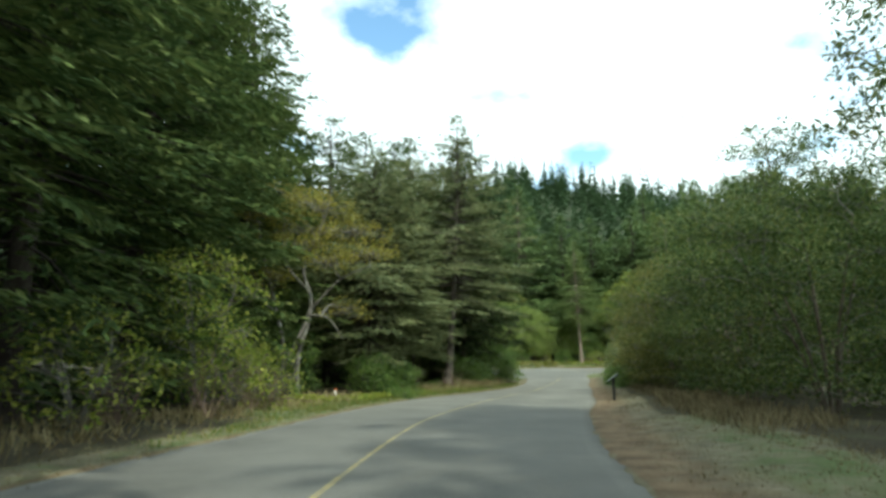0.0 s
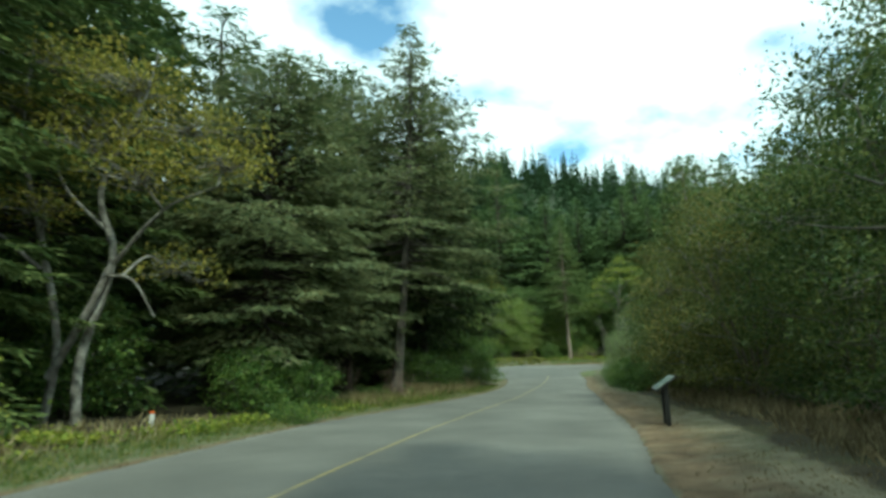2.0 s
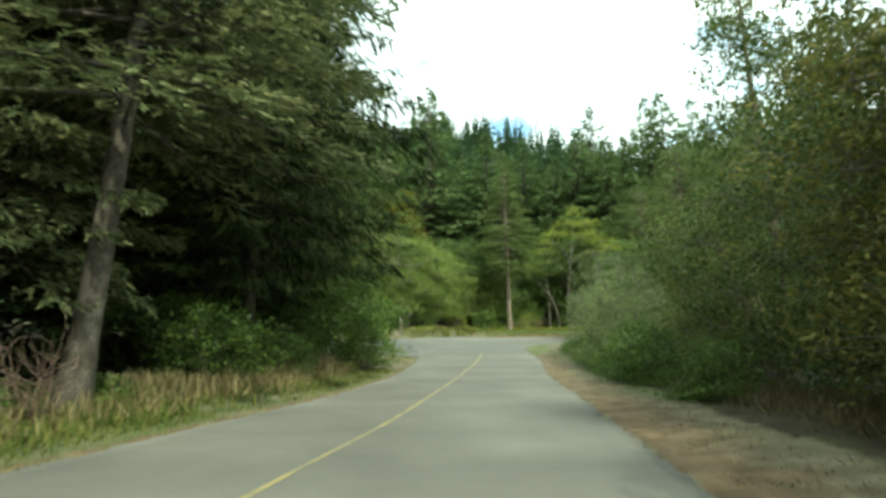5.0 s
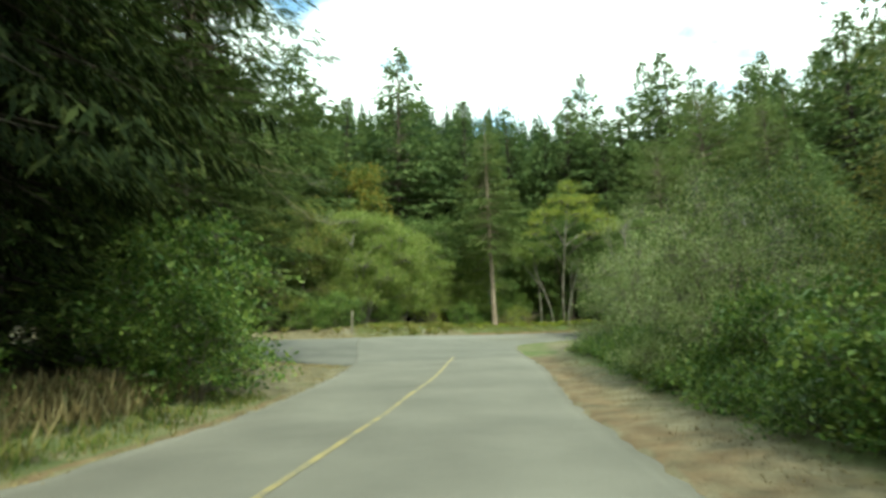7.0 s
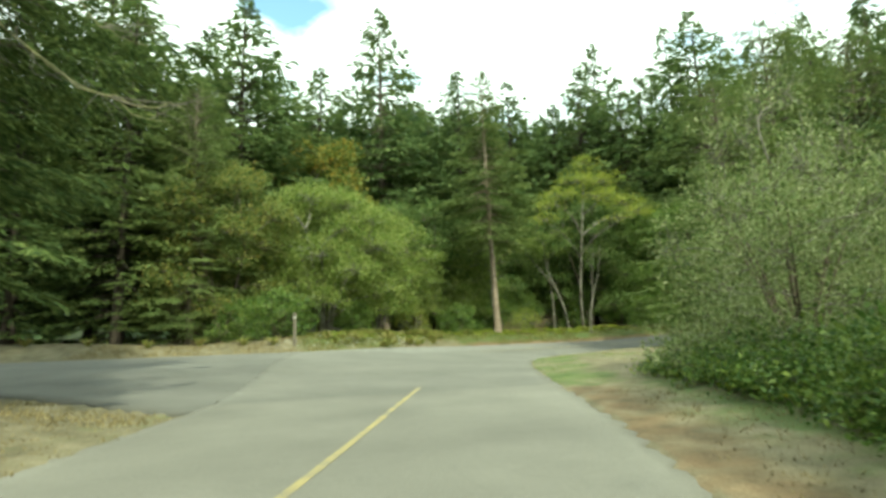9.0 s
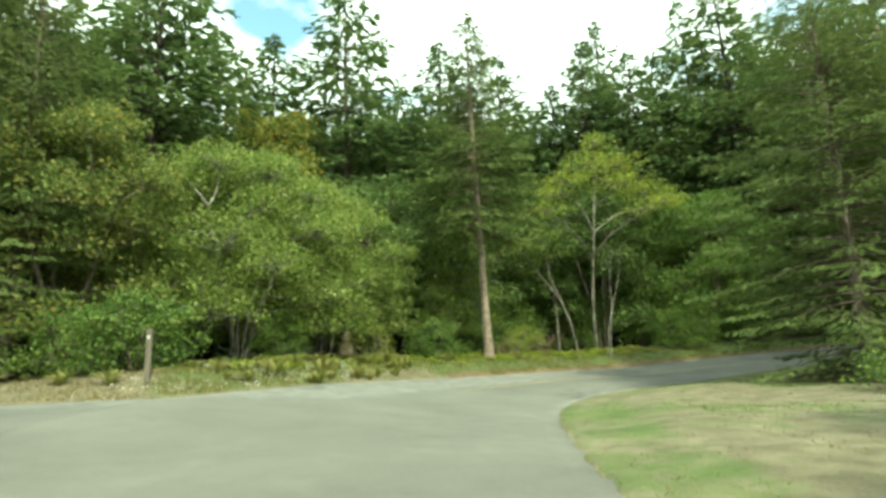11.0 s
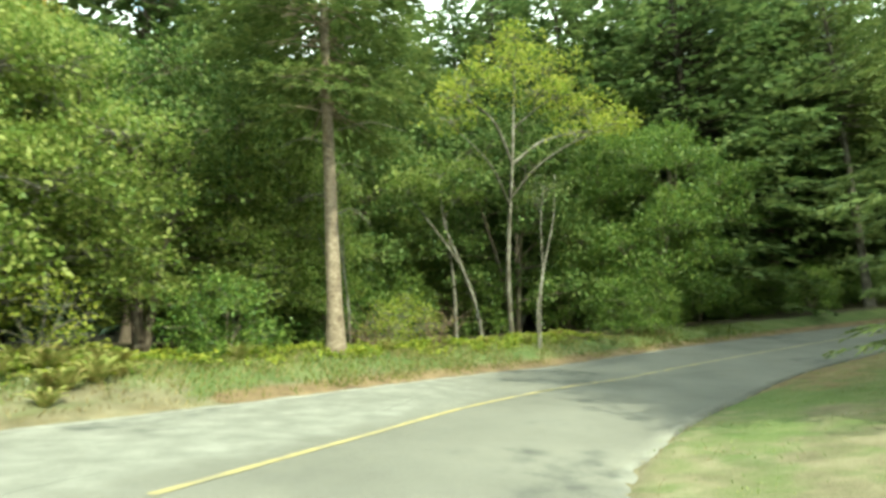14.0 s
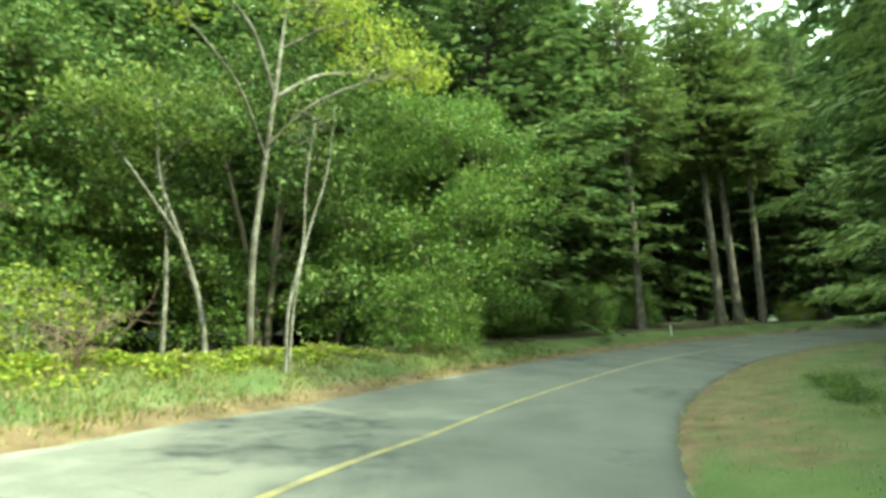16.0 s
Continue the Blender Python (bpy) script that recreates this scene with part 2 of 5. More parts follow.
BLADE_DRY = material("dry_grass_blades", [(0.13, 0.1, 0.045), (0.24, 0.19, 0.09), (0.36, 0.3, 0.16)], 0.8, 3, 0.9, island=0.55, thin=0.25)
BLADE_GREEN = material("green_grass_blades", [(0.07, 0.105, 0.02), (0.125, 0.165, 0.032), (0.23, 0.22, 0.065)], 0.8, 3, 0.8, island=0.55, thin=0.3)
BLADE_BROWN = material("brown_grass_blades", [(0.13, 0.105, 0.055), (0.21, 0.165, 0.09), (0.3, 0.25, 0.14)], 0.8, 3, 0.9, island=0.55, thin=0.2)
FERN = material("fern_fronds", [(0.16, 0.22, 0.05), (0.28, 0.32, 0.085), (0.42, 0.36, 0.15), (0.4, 0.27, 0.15)], 0.9, 3, 0.7, island=0.5, thin=0.4, by_object=0.25, positions=[0.22, 0.42, 0.6, 0.78])
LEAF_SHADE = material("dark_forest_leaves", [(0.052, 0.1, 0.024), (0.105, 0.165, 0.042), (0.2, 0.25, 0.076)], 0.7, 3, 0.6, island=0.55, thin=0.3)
LEAF_MID = material("olive_green_leaves", [(0.075, 0.115, 0.026), (0.145, 0.19, 0.045), (0.26, 0.27, 0.08), (0.38, 0.26, 0.05)], 0.8, 3, 0.6, island=0.55, thin=0.4, positions=[0.28, 0.48, 0.68, 0.86])
BARK_MOTTLED = material("mottled_grey_brown_bark", [(0.035, 0.03, 0.024), (0.095, 0.08, 0.064), (0.23, 0.205, 0.17)], 4.5, 7, 0.9, 0.7, 20, 0.35, stretch=(1, 1, 0.7), positions=[0.3, 0.5, 0.72])
LAWN_GREEN = material("short_green_lawn_blades", [(0.11, 0.17, 0.045), (0.18, 0.25, 0.075), (0.28, 0.31, 0.13)], 0.8, 3, 0.8, island=0.5, thin=0.3)
BARK_ALDER = material("mottled_alder_bark", [(0.045, 0.038, 0.03), (0.13, 0.115, 0.092), (0.34, 0.32, 0.28)], 3.5, 7, 0.85, 0.5, 22, 0.35, stretch=(1, 1, 0.8), positions=[0.32, 0.5, 0.7])
MOSSY = material("mossy_bark", [(0.12, 0.12, 0.05), (0.26, 0.25, 0.13), (0.36, 0.33, 0.22)], 6, 4, 0.95)
LEAF_GOLDEN = material("golden_olive_willow_leaves", [(0.055, 0.08, 0.019), (0.115, 0.135, 0.032), (0.24, 0.21, 0.055)], 0.45, 4, 0.6, island=0.4, thin=0.42, positions=[0.32, 0.5, 0.68])
DEAD_TWIG = material("pinkish_dead_twigs", [(0.12, 0.08, 0.06), (0.26, 0.18, 0.14)], 6, 4, 0.9)
FRESH_COVER = material("yellow_green_groundcover", [(0.13, 0.2, 0.03), (0.25, 0.3, 0.04), (0.4, 0.4, 0.07)], 0.8, 3, 0.6, island=0.5, thin=0.4)
STEEL_DARK = material("dark_painted_steel", [(0.012, 0.012, 0.012), (0.03, 0.03, 0.028)], 8, 4, 0.5, 0.1, 60)
PANEL = material("weathered_panel", [(0.2, 0.225, 0.2), (0.3, 0.325, 0.29)], 3, 6, 0.35, 0.05, 60)
PANEL_INK = material("panel_print", [(0.09, 0.14, 0.1), (0.16, 0.2, 0.15)], 3, 6, 0.4)
POST_WOOD = material("grey_weathered_wood", [(0.08, 0.068, 0.052), (0.16, 0.14, 0.108), (0.24, 0.212, 0.17)], 3, 8, 0.9, 0.6, 30, 0.4, stretch=(4, 4, 0.5))
WHITE_PAINT = material("dirty_white_paint", [(0.5, 0.48, 0.44), (0.72, 0.72, 0.68)], 6, 6, 0.6)
ORANGE_PAINT = material("orange_reflector", [(0.6, 0.12, 0.03), (0.7, 0.18, 0.04)], 6, 6, 0.35)
FLOWER = material("pale_flowers", [(0.6, 0.6, 0.55), (0.75, 0.74, 0.7)], 4, 3, 0.7, island=0.4, thin=0.3)


# ---- plan of the road and the lie of the land ----
def spline(points, per=8):
    """A smooth line through the points (Catmull-Rom)."""
    p = np.array(points, float)
    q = np.vstack([2 * p[0] - p[1], p, 2 * p[-1] - p[-2]])
    s = np.linspace(0, 1, per, endpoint=False)[:, None]
    rows = []
    for k in range(1, len(q) - 2):
        a, b, c, d = q[k - 1], q[k], q[k + 1], q[k + 2]
        rows.append(0.5 * (2 * b + (c - a) * s + (2 * a - 5 * b + 4 * c - d) * s ** 2 + (3 * b - a - 3 * c + d) * s ** 3))
    return np.vstack(rows + [p[-1:]])


LEFT_EDGE = spline([(-8.2, -60), (-6.6, -20), (-6.1, 0), (-5.08, 9.5), (-4.25, 14.2), (-3.2, 20.7), (-2.2, 25), (-1.1, 29), (1.0, 34), (2.7, 38.4),
                    (4.5, 42.4), (6.2, 47.6), (7.3, 52), (8.0, 56.2), (8.3, 60), (8.5, 65), (9.6, 69.8), (13.0, 74.4), (18.15, 78.05),
                    (23.9, 81.2), (31.2, 83.6), (40.3, 85.1), (50, 85.1), (59.6, 83.4), (71.4, 79.0), (86, 72), (120, 54)])
RIGHT_EDGE = spline([(-1.6, -60), (0.1, -20), (0.8, 0), (1.6, 8.4), (2.4, 13.2), (3.95, 19.6), (5.45, 24.3), (6.55, 28.6), (7.42, 32), (8.3, 35.2),
                     (9.6, 40.2), (11.18, 46.8), (12.4, 51), (13.38, 54.6), (14.2, 58.3), (15.5, 63.3), (17.12, 67.75), (18.75, 70.45), (21.0, 72.75),
                     (25.15, 75.3), (31.3, 77.8), (40.4, 79.6), (49.4, 79.9), (58.3, 78.2), (69.8, 73.8), (83.5, 66.8), (117, 49)])
SIDE_NEAR = spline([(8.05, 56.2), (5.6, 58.6), (2.2, 60.8), (-4, 63.4), (-14, 66.8), (-34, 71.5)])
SIDE_FAR = spline([(9.6, 69.8), (5.2, 70.1), (0, 71.0), (-6, 72.6), (-16, 75.6), (-36, 80)])
PROFILE_Y = [-60, 2.6, 15.7, 26, 38, 47, 56, 62, 67.8, 73, 400]
PROFILE_Z = [-0.9, -1.02, -1.11, -1.26, -1.48, -1.5, -1.27, -1.15, -1.12, -1.1, -1.1]


def step(a, b, x):
    t = np.clip((x - a) / (b - a), 0, 1)
    return t * t * (3 - 2 * t)


def beside(line, x, y):
    """Signed distance of the points from the line: positive to its left."""
    if x.size < 3000:
        a, u = line[:-1], np.diff(line, axis=0)
        ex, ey = x.ravel()[:, None] - a[None, :, 0], y.ravel()[:, None] - a[None, :, 1]
        t = np.clip((ex * u[:, 0] + ey * u[:, 1]) / (u ** 2).sum(1), 0, 1)
        dx, dy = ex - t * u[:, 0], ey - t * u[:, 1]
        d = dx * dx + dy * dy
        k = d.argmin(1)
        row = np.arange(len(k))
        sign = np.sign(u[k, 0] * dy[row, k] - u[k, 1] * dx[row, k])
        return (np.sqrt(d[row, k]) * np.where(sign == 0, 1, sign)).reshape(x.shape)
    best, sign = np.full(x.shape, 1e9), np.ones(x.shape)
    for (ax, ay), (bx, by) in zip(line[:-1], line[1:]):
        ux, uy = bx - ax, by - ay
        t = np.clip(((x - ax) * ux + (y - ay) * uy) / (ux * ux + uy * uy), 0, 1)
        dx, dy = x - ax - t * ux, y - ay - t * uy
        d = dx * dx + dy * dy
        near = d < best
        best = np.where(near, d, best)
        sign = np.where(near, np.sign(ux * dy - uy * dx), sign)
    return np.sqrt(best) * np.where(sign == 0, 1, sign)


def ripple(x, y):
    return (np.sin(x * 0.9 + 1.3 * np.sin(y * 0.31)) * np.sin(y * 0.83 + np.sin(x * 0.47)) * 0.5
            + np.sin(x * 2.3 + y * 1.1) * np.sin(y * 2.9 - x * 0.7) * 0.22)


def land(x, y):
    """Height of the road's bed, distances outside the left and right edges and off the side road."""
    x, y = np.atleast_1d(np.asarray(x, float)), np.atleast_1d(np.asarray(y, float))
    left, right = beside(LEFT_EDGE, x, y), -beside(RIGHT_EDGE, x, y)
    near, far = beside(SIDE_NEAR, x, y), beside(SIDE_FAR, x, y)
    in_side = (x < 9.0) & (near < 0.0) & (far > 0.0)
    off_side = np.where(in_side, 0.0, np.minimum(np.abs(near), np.abs(far)))
    base = np.interp(y, PROFILE_Y, PROFILE_Z) + 0.085 * np.clip(-right, 0, 7) * step(57, 68, y)
    base = base + 0.04 * np.clip(x - 26, 0, 40) * step(62, 72, y)
    return base, left, right, off_side


def ground(x, y):
    base, left, right, off_side = land(x, y)
    x, y = np.atleast_1d(np.asarray(x, float)), np.atleast_1d(np.asarray(y, float))
    bank = 0.18 + 0.36 * step(62, 72, y) * step(4, 9, x)
    rise_l = (bank * step(0, 2.2, left) + 0.045 * np.clip(left - 1.5, 0, 30) + 0.1 * ripple(x, y) * step(0.3, 3, left)) * step(0, 2.5, off_side)
    rise_r = 0.14 * step(0, 2.5, right) + 0.008 * np.clip(right - 1.0, 0, 30) + 0.07 * ripple(x, y) * step(0.3, 3, right)
    paved = -0.07 * step(0.05, 0.6, -np.maximum(left, right))
    outside = np.where(left > 0, rise_l, np.where(right > 0, rise_r, paved))
    outside = np.where((left > 0) & (off_side <= 0), -0.06, outside)
    hill = np.clip(y - 102 - 0.08 * np.abs(x - 20), 0, 160)
    hill = 0.46 * hill * step(0, 60, hill) * (1 + 0.08 * np.sin(x * 0.021 + 0.6)) + 1.6 * np.sin(x * 0.05) * step(0, 40, hill)
    return base + outside + hill


def height(x, y):
    return float(ground(x, y)[0])


def lay(x, y):
    """How much turf, green grass and brown litter lie at the points."""
    base, left, right, off = land(x, y)
    x, y = np.atleast_1d(np.asarray(x, float)), np.atleast_1d(np.asarray(y, float))
    left = np.where((left > 0) & (y > 66) & (x < 8.6) & (off > 0), np.minimum(left, off), left)
    slow = ripple(x * 0.55 + 3, y * 0.55) + 0.4 * ripple(x * 1.6, y * 1.6)
    out_l, out_r = left > 0, right > 0
    island = out_l & (y > 49.5) & (y < 66) & (x < 9)
    bank = out_l & (y > 66)
    reach_l = np.where(bank, np.where(x > 29, 1.5, 4.2), np.where(island, 5.0, np.where(y < 17, 0.7, 2.0)))
    reach_r = np.where(y > 57, np.where(x > 25, 3.5, 9.0), np.where(y < 16, 3.0, np.where(y > 38, 1.7, 1.6)))
    turf = np.where(out_l, step(reach_l + 0.7, reach_l - 0.5, left), np.where(out_r, step(reach_r + 0.7, reach_r - 0.5, right), 0.5))
    green_l = np.where(bank, np.where(x > 16.5, 0.5 + 0.45 * step(0.3, 1.3, left) + 0.2 * step(27, 31, x), np.where(x < 8.6, 0.1, 0.4) + 0.35 * step(0.8, 2.0, left) * step(7, 9, x)), np.where(island, 0.26, 0.55)) + 0.3 * slow
    green_r = np.where(y > 57, np.where(right < 1.4, 0.54, 0.2) + 0.55 * slow + 0.5 * step(23, 27, x), 0.26 + np.where(y > 39, 0.62, 0.3) * step(np.where(y > 39, 1.0, 1.2), np.where(y > 39, 1.7, 2.2), right) + 0.25 * slow)
    litter_l = np.where(bank, np.where(x > 17, 1.0, 0.45) * step(np.where(x > 17, 0.95, 0.8), 0.3, left), np.where(island, 0.3, 0.62) * step(0.45, 0.05, left))
    litter_r = np.where(y > 57, 0.55 * step(25.5, 28, x) * step(3.6, 1.0, right) + 0.5 * step(0.16, 0.04, right), np.where(y < 40, 0.66, 0.56) * step(np.where(y > 44, 1.7, 2.4), 0.3, right))
    return np.stack([turf, turf * np.where(out_l, green_l, np.where(out_r, green_r, 0)), np.where(out_l, litter_l, np.where(out_r, litter_r, 0))], 1)


# ---- mesh helpers ----
def mesh_of(name, verts, quads, materials, index=None, smooth=False):
    """A mesh from arrays of points and four-sided faces."""
    me = bpy.data.meshes.new(name)
    verts, quads = np.asarray(verts, np.float32), np.asarray(quads, np.int32)
    me.vertices.add(len(verts))
    me.vertices.foreach_set("co", verts.ravel())
    me.loops.add(quads.size)
    me.loops.foreach_set("vertex_index", quads.ravel())
    me.polygons.add(len(quads))
    me.polygons.foreach_set("loop_start", np.arange(0, quads.size, quads.shape[1], dtype=np.int32))
    for m in materials:
        me.materials.append(m)
    if index is not None:
        me.polygons.foreach_set("material_index", np.asarray(index, np.int32))
    if smooth:
        me.polygons.foreach_set("use_smooth", np.ones(len(quads), bool))
    me.update(calc_edges=True)
    return me


def with_lay(me, values):
    """Gives the mesh its 'lay' values, three for each point."""
    values = np.clip(np.column_stack([values, np.ones(len(values))]), 0, 1)
    me.attributes.new("lay", "FLOAT_COLOR", "POINT").data.foreach_set("color", values.astype(np.float32).ravel())
    return me


def part(name, data, parent, label=""):
    """Links a mesh, or a bmesh with its material, as one part under a thing."""
    ob = new(name, data)
    ob.parent = parent
    return tagged(ob, label)


def solid(name, bm, material_):
    me = bpy.data.meshes.new(name)
    bm.to_mesh(me)
    bm.free()
    me.materials.append(material_)
    return me


def tube(points, radii, sides=8):
    """A tapering tube along the points: its points and faces."""
    p, r = np.asarray(points, float), np.asarray(radii, float)
    d = np.gradient(p, axis=0)
    d /= np.linalg.norm(d, axis=1)[:, None] + 1e-9
    side = np.cross(d, (0.31, 0.95, 0.02) if abs(d[:, 2]).mean() > 0.6 else (0, 0, 1.0))
    side /= np.linalg.norm(side, axis=1)[:, None] + 1e-9
    up = np.cross(side, d)
    a = np.linspace(0, 2 * np.pi, sides, endpoint=False)
    ring = np.cos(a)[None, :, None] * side[:, None] + np.sin(a)[None, :, None] * up[:, None]
    v = (p[:, None] + ring * r[:, None, None]).reshape(-1, 3)
    k = np.arange(len(p) - 1)[:, None] * sides
    j = np.arange(sides)[None]
    q = np.stack([k + j, k + (j + 1) % sides, k + sides + (j + 1) % sides, k + sides + j], -1).reshape(-1, 4)
    return v, q


def join(pieces):
    v, q, n = [], [], 0
    for a, b in pieces:
        v.append(a)
        q.append(np.asarray(b) + n)
        n += len(a)
    return (np.vstack(v), np.vstack(q)) if v else (np.zeros((0, 3)), np.zeros((0, 4), int))


def blades(at, way, flat, length, width, fold=0.0):
    """Leaf-shaped, four-sided faces: base at `at`, along `way`, broad across `flat`."""
    way = way / (np.linalg.norm(way, axis=1)[:, None] + 1e-9)
    flat = flat - way * (flat * way).sum(1)[:, None]
    flat /= np.linalg.norm(flat, axis=1)[:, None] + 1e-9
    length, width = np.broadcast_to(length, len(at))[:, None], np.broadcast_to(width, len(at))[:, None]
    mid = at + way * length * 0.45
    v = np.stack([at, mid + flat * width * 0.5, at + way * length, mid - flat * width * 0.5], 1).reshape(-1, 3)
    return v, np.arange(len(at) * 4).reshape(-1, 4)


# ---- trees and plants: shapes ----
def unit(rng, n):
    v = rng.normal(size=(n, 3))
    return v / np.linalg.norm(v, axis=1)[:, None]


def conifer_shape(seed, tall, reach, bare, whorls, per_whorl, twig_gap, spikes, spike, droop=0.25, lean=(0, 0), girth=None, sparse_top=0.0, profile=0.75, gaps=0.0, hang=0.2, broad=0.26, tumble=0.6, fewest=4, fill=0.3, cone=0.0):
    """Trunk with its limbs, and layered needled sprays, of a conifer standing at the origin."""
    rng = np.random.default_rng(seed)
    girth = girth or tall * 0.013
    s = np.linspace(0, 1, 14)
    bend = rng.normal(0, 0.12, (14, 2)).cumsum(0) * 0.3
    axis = np.stack([lean[0] * s * (2 - s) + bend[:, 0] * s, lean[1] * s * (2 - s) + bend[:, 1] * s, s * tall - 0.25], 1)
    radii = girth * (1 - s) ** 0.8 * (1 + 0.5 * np.exp(-s * 30)) + 0.012
    trunk = tube(axis, radii, 10)
    wood = []
    at, way, flat, length = [], [], [], []
    for k in range(whorls):
        f = k / (whorls - 1)
        z = bare + (1 - bare) * f ** 0.92
        root = np.array([np.interp(z, s, axis[:, i]) for i in range(3)])
        spread = reach * (1 - f) ** profile * (0.6 + 0.4 * min(1, f * 5)) + 0.25
        if cone:
            spread = reach * min(1.0, (1 - f) * cone) * (0.75 + 0.25 * min(1, f * 5)) + 0.14
        for b in range(per_whorl):
            if rng.random() < gaps:
                continue
            turn = rng.random() * 2 * np.pi
            size = spread * rng.uniform(0.6, 1.15) * (1 - sparse_top * f * rng.random())
            out = np.array([np.cos(turn), np.sin(turn), 0.0])
            rise = np.interp(f, [0, 0.5, 1], [-0.1, 0.14, 0.8]) + rng.normal(0, 0.1)
            g = np.linspace(0, 1, 7)[:, None]
            line = root + out * g * size + np.array([0, 0, 1.0]) * (rise * g - droop * g ** 2 + 0.5 * droop * g ** 4) * size
            line[:, 2] += rng.uniform(-0.35, 0.35)
            if size > 0.9:
                wood.append(tube(line[:6:2], np.linspace(0.012 + size * 0.011, 0.006, 3), 3))
            m = max(fewest, int(size / twig_gap * (0.62 + 0.22 * size)))
            g2 = np.sort(rng.uniform(0.08, 1.0, m) ** 0.75)
            side = np.cross(out, (0, 0, 1.0))
            wing = rng.uniform(-1, 1, m)
            half = (0.36 * size * (1.02 - g2) + 0.08) * np.clip(g2 * 4, 0.3, 1)
            base = np.stack([np.interp(g2, g[:, 0], line[:, i]) for i in range(3)], 1) + side[None] * (wing * half)[:, None] + out[None] * (np.abs(wing) * half * 0.5)[:, None]
            base[:, 2] -= np.abs(wing) * half * (0.15 + 0.5 * hang) * rng.uniform(0.4, 1.3, m)
            tw = out[None] * rng.uniform(0.45, 1.0, (m, 1)) + side[None] * (wing + rng.normal(0, 0.25, m))[:, None]
            tw[:, 2] += rng.uniform(-0.3, 0.2, m) - hang
            tw /= np.linalg.norm(tw, axis=1)[:, None]
            tl = spike * rng.uniform(1.2, 2.2, m) * (1 + 0.8 * hang) * min(1.0, 0.35 + size * 0.4)
            across = np.cross(tw, (0, 0, 1.0))
            across /= np.linalg.norm(across, axis=1)[:, None] + 1e-6
            at.append(base)
            way.append(tw)
            flat.append(across + rng.normal(0, 0.35, (m, 3)))
            length.append(-tl * 1.1)
            for e in range(spikes):
                h = (e + 0.3) / spikes
                at.append(base + tw * tl[:, None] * h + rng.normal(0, 0.015, (m, 3)))
                fork = (1.0 if e % 2 else -1.0) * rng.uniform(0.45, 1.0, (m, 1)) * (1 - 0.6 * h)
                w = tw + across * fork + rng.normal(0, 0.12, (m, 3))
                w[:, 2] -= hang * 0.4
                way.append(w)
                flat.append(across + rng.normal(0, tumble, (m, 3)))
                length.append(spike * rng.uniform(0.6, 1.15, m))
    length = np.concatenate(length)
    crown = blades(np.vstack(at), np.vstack(way), np.vstack(flat), np.abs(length), np.where(length < 0, -length * fill, length * broad))
    return [("trunk", trunk)], join(wood), crown


def leafy_shape(seed, stems, lobes, leaves, leaf, limb=0.05, twigs=6, droop=0.0, outward=0.5, shell=0.75, narrow=0.55, low=-0.3, shrub=False, facing=0.0):
    """A broadleaf tree or shrub: stems as (points, radii); lobes as (x, y, z, rx, rz); leaves per square metre of lobe."""
    rng = np.random.default_rng(seed)
    tubes = [tube(spline(p, 5), np.interp(np.linspace(0, 1, len(spline(p, 5))), np.linspace(0, 1, len(r)), r), 8) for p, r in stems]
    nodes = np.vstack([spline(p, 5)[2:] for p, r in stems])
    limbs, at, way, flat = [], [], [], []
    for lx, ly, lz, rx, rz in lobes:
        c = np.array([lx, ly, lz])
        gap = nodes - c
        score = np.linalg.norm(gap, axis=1) + 1.5 * np.clip(gap[:, 2] + 0.2, 0, None)
        start = nodes[np.argmin(score)]
        mid = (start + c) / 2 + rng.normal(0, 0.12, 3) * np.linalg.norm(c - start) + (0, 0, 0.1)
        line = spline([start, mid, c], 4)
        limbs.append(tube(line, np.linspace(limb, limb * 0.35, len(line)), 4))
        n = int(leaves * 4 * np.pi * rx * (rx + rz) / 2)
        groups = max(6, int(n / 16))
        d = unit(rng, groups * 3)
        d = d[d[:, 2] > low][:groups]
        wave = 1 + 0.25 * np.sin(d[:, 0] * 5 + seed) * np.sin(d[:, 1] * 6 + lx) + rng.normal(0, 0.12, len(d))
        r = (shell + (1 - shell) * rng.random(len(d)) ** 0.5) * wave
        r = np.where(rng.random(len(d)) < 0.2, r * rng.uniform(0.3, 0.8, len(d)), r)
        spots = c + d * r[:, None] * np.array([rx, rx, rz])
        for k in rng.choice(len(spots), min(twigs, len(spots)), replace=False):
            tip = spots[k]
            bent = (c + tip) / 2 + rng.normal(0, 0.12, 3)
            limbs.append(tube(spline([c + rng.normal(0, 0.1, 3), bent, tip], 2), np.linspace(limb * 0.4, 0.006, 5), 3))
        m = max(1, n // len(spots))
        clump = 0.1 + 0.1 * rng.random(len(spots)) + 0.06 * rx
        p = (spots[:, None] + rng.normal(0, 1, (len(spots), m, 3)) * clump[:, None, None] * (1, 1, 0.6)).reshape(-1, 3)
        o = np.repeat(d, m, 0)
        at.append(p)
        w = o * outward + unit(rng, len(p)) * 0.8
        w[:, 2] -= droop + 0.1
        way.append(w)
        f = unit(rng, len(p))
        f[:, 2] *= 0.4
        if facing:
            f = f * (1 - facing) + np.cross(w, o) * facing * 1.6
        flat.append(f)
    at, way, flat = np.vstack(at), np.vstack(way), np.vstack(flat)
    size = leaf * rng.uniform(0.6, 1.35, len(at))
    wood = [("stem" if shrub else "trunk" if k == 0 else "limb", t) for k, t in enumerate(tubes)]
    return wood, join(limbs), blades(at, way, flat, size, size * narrow)


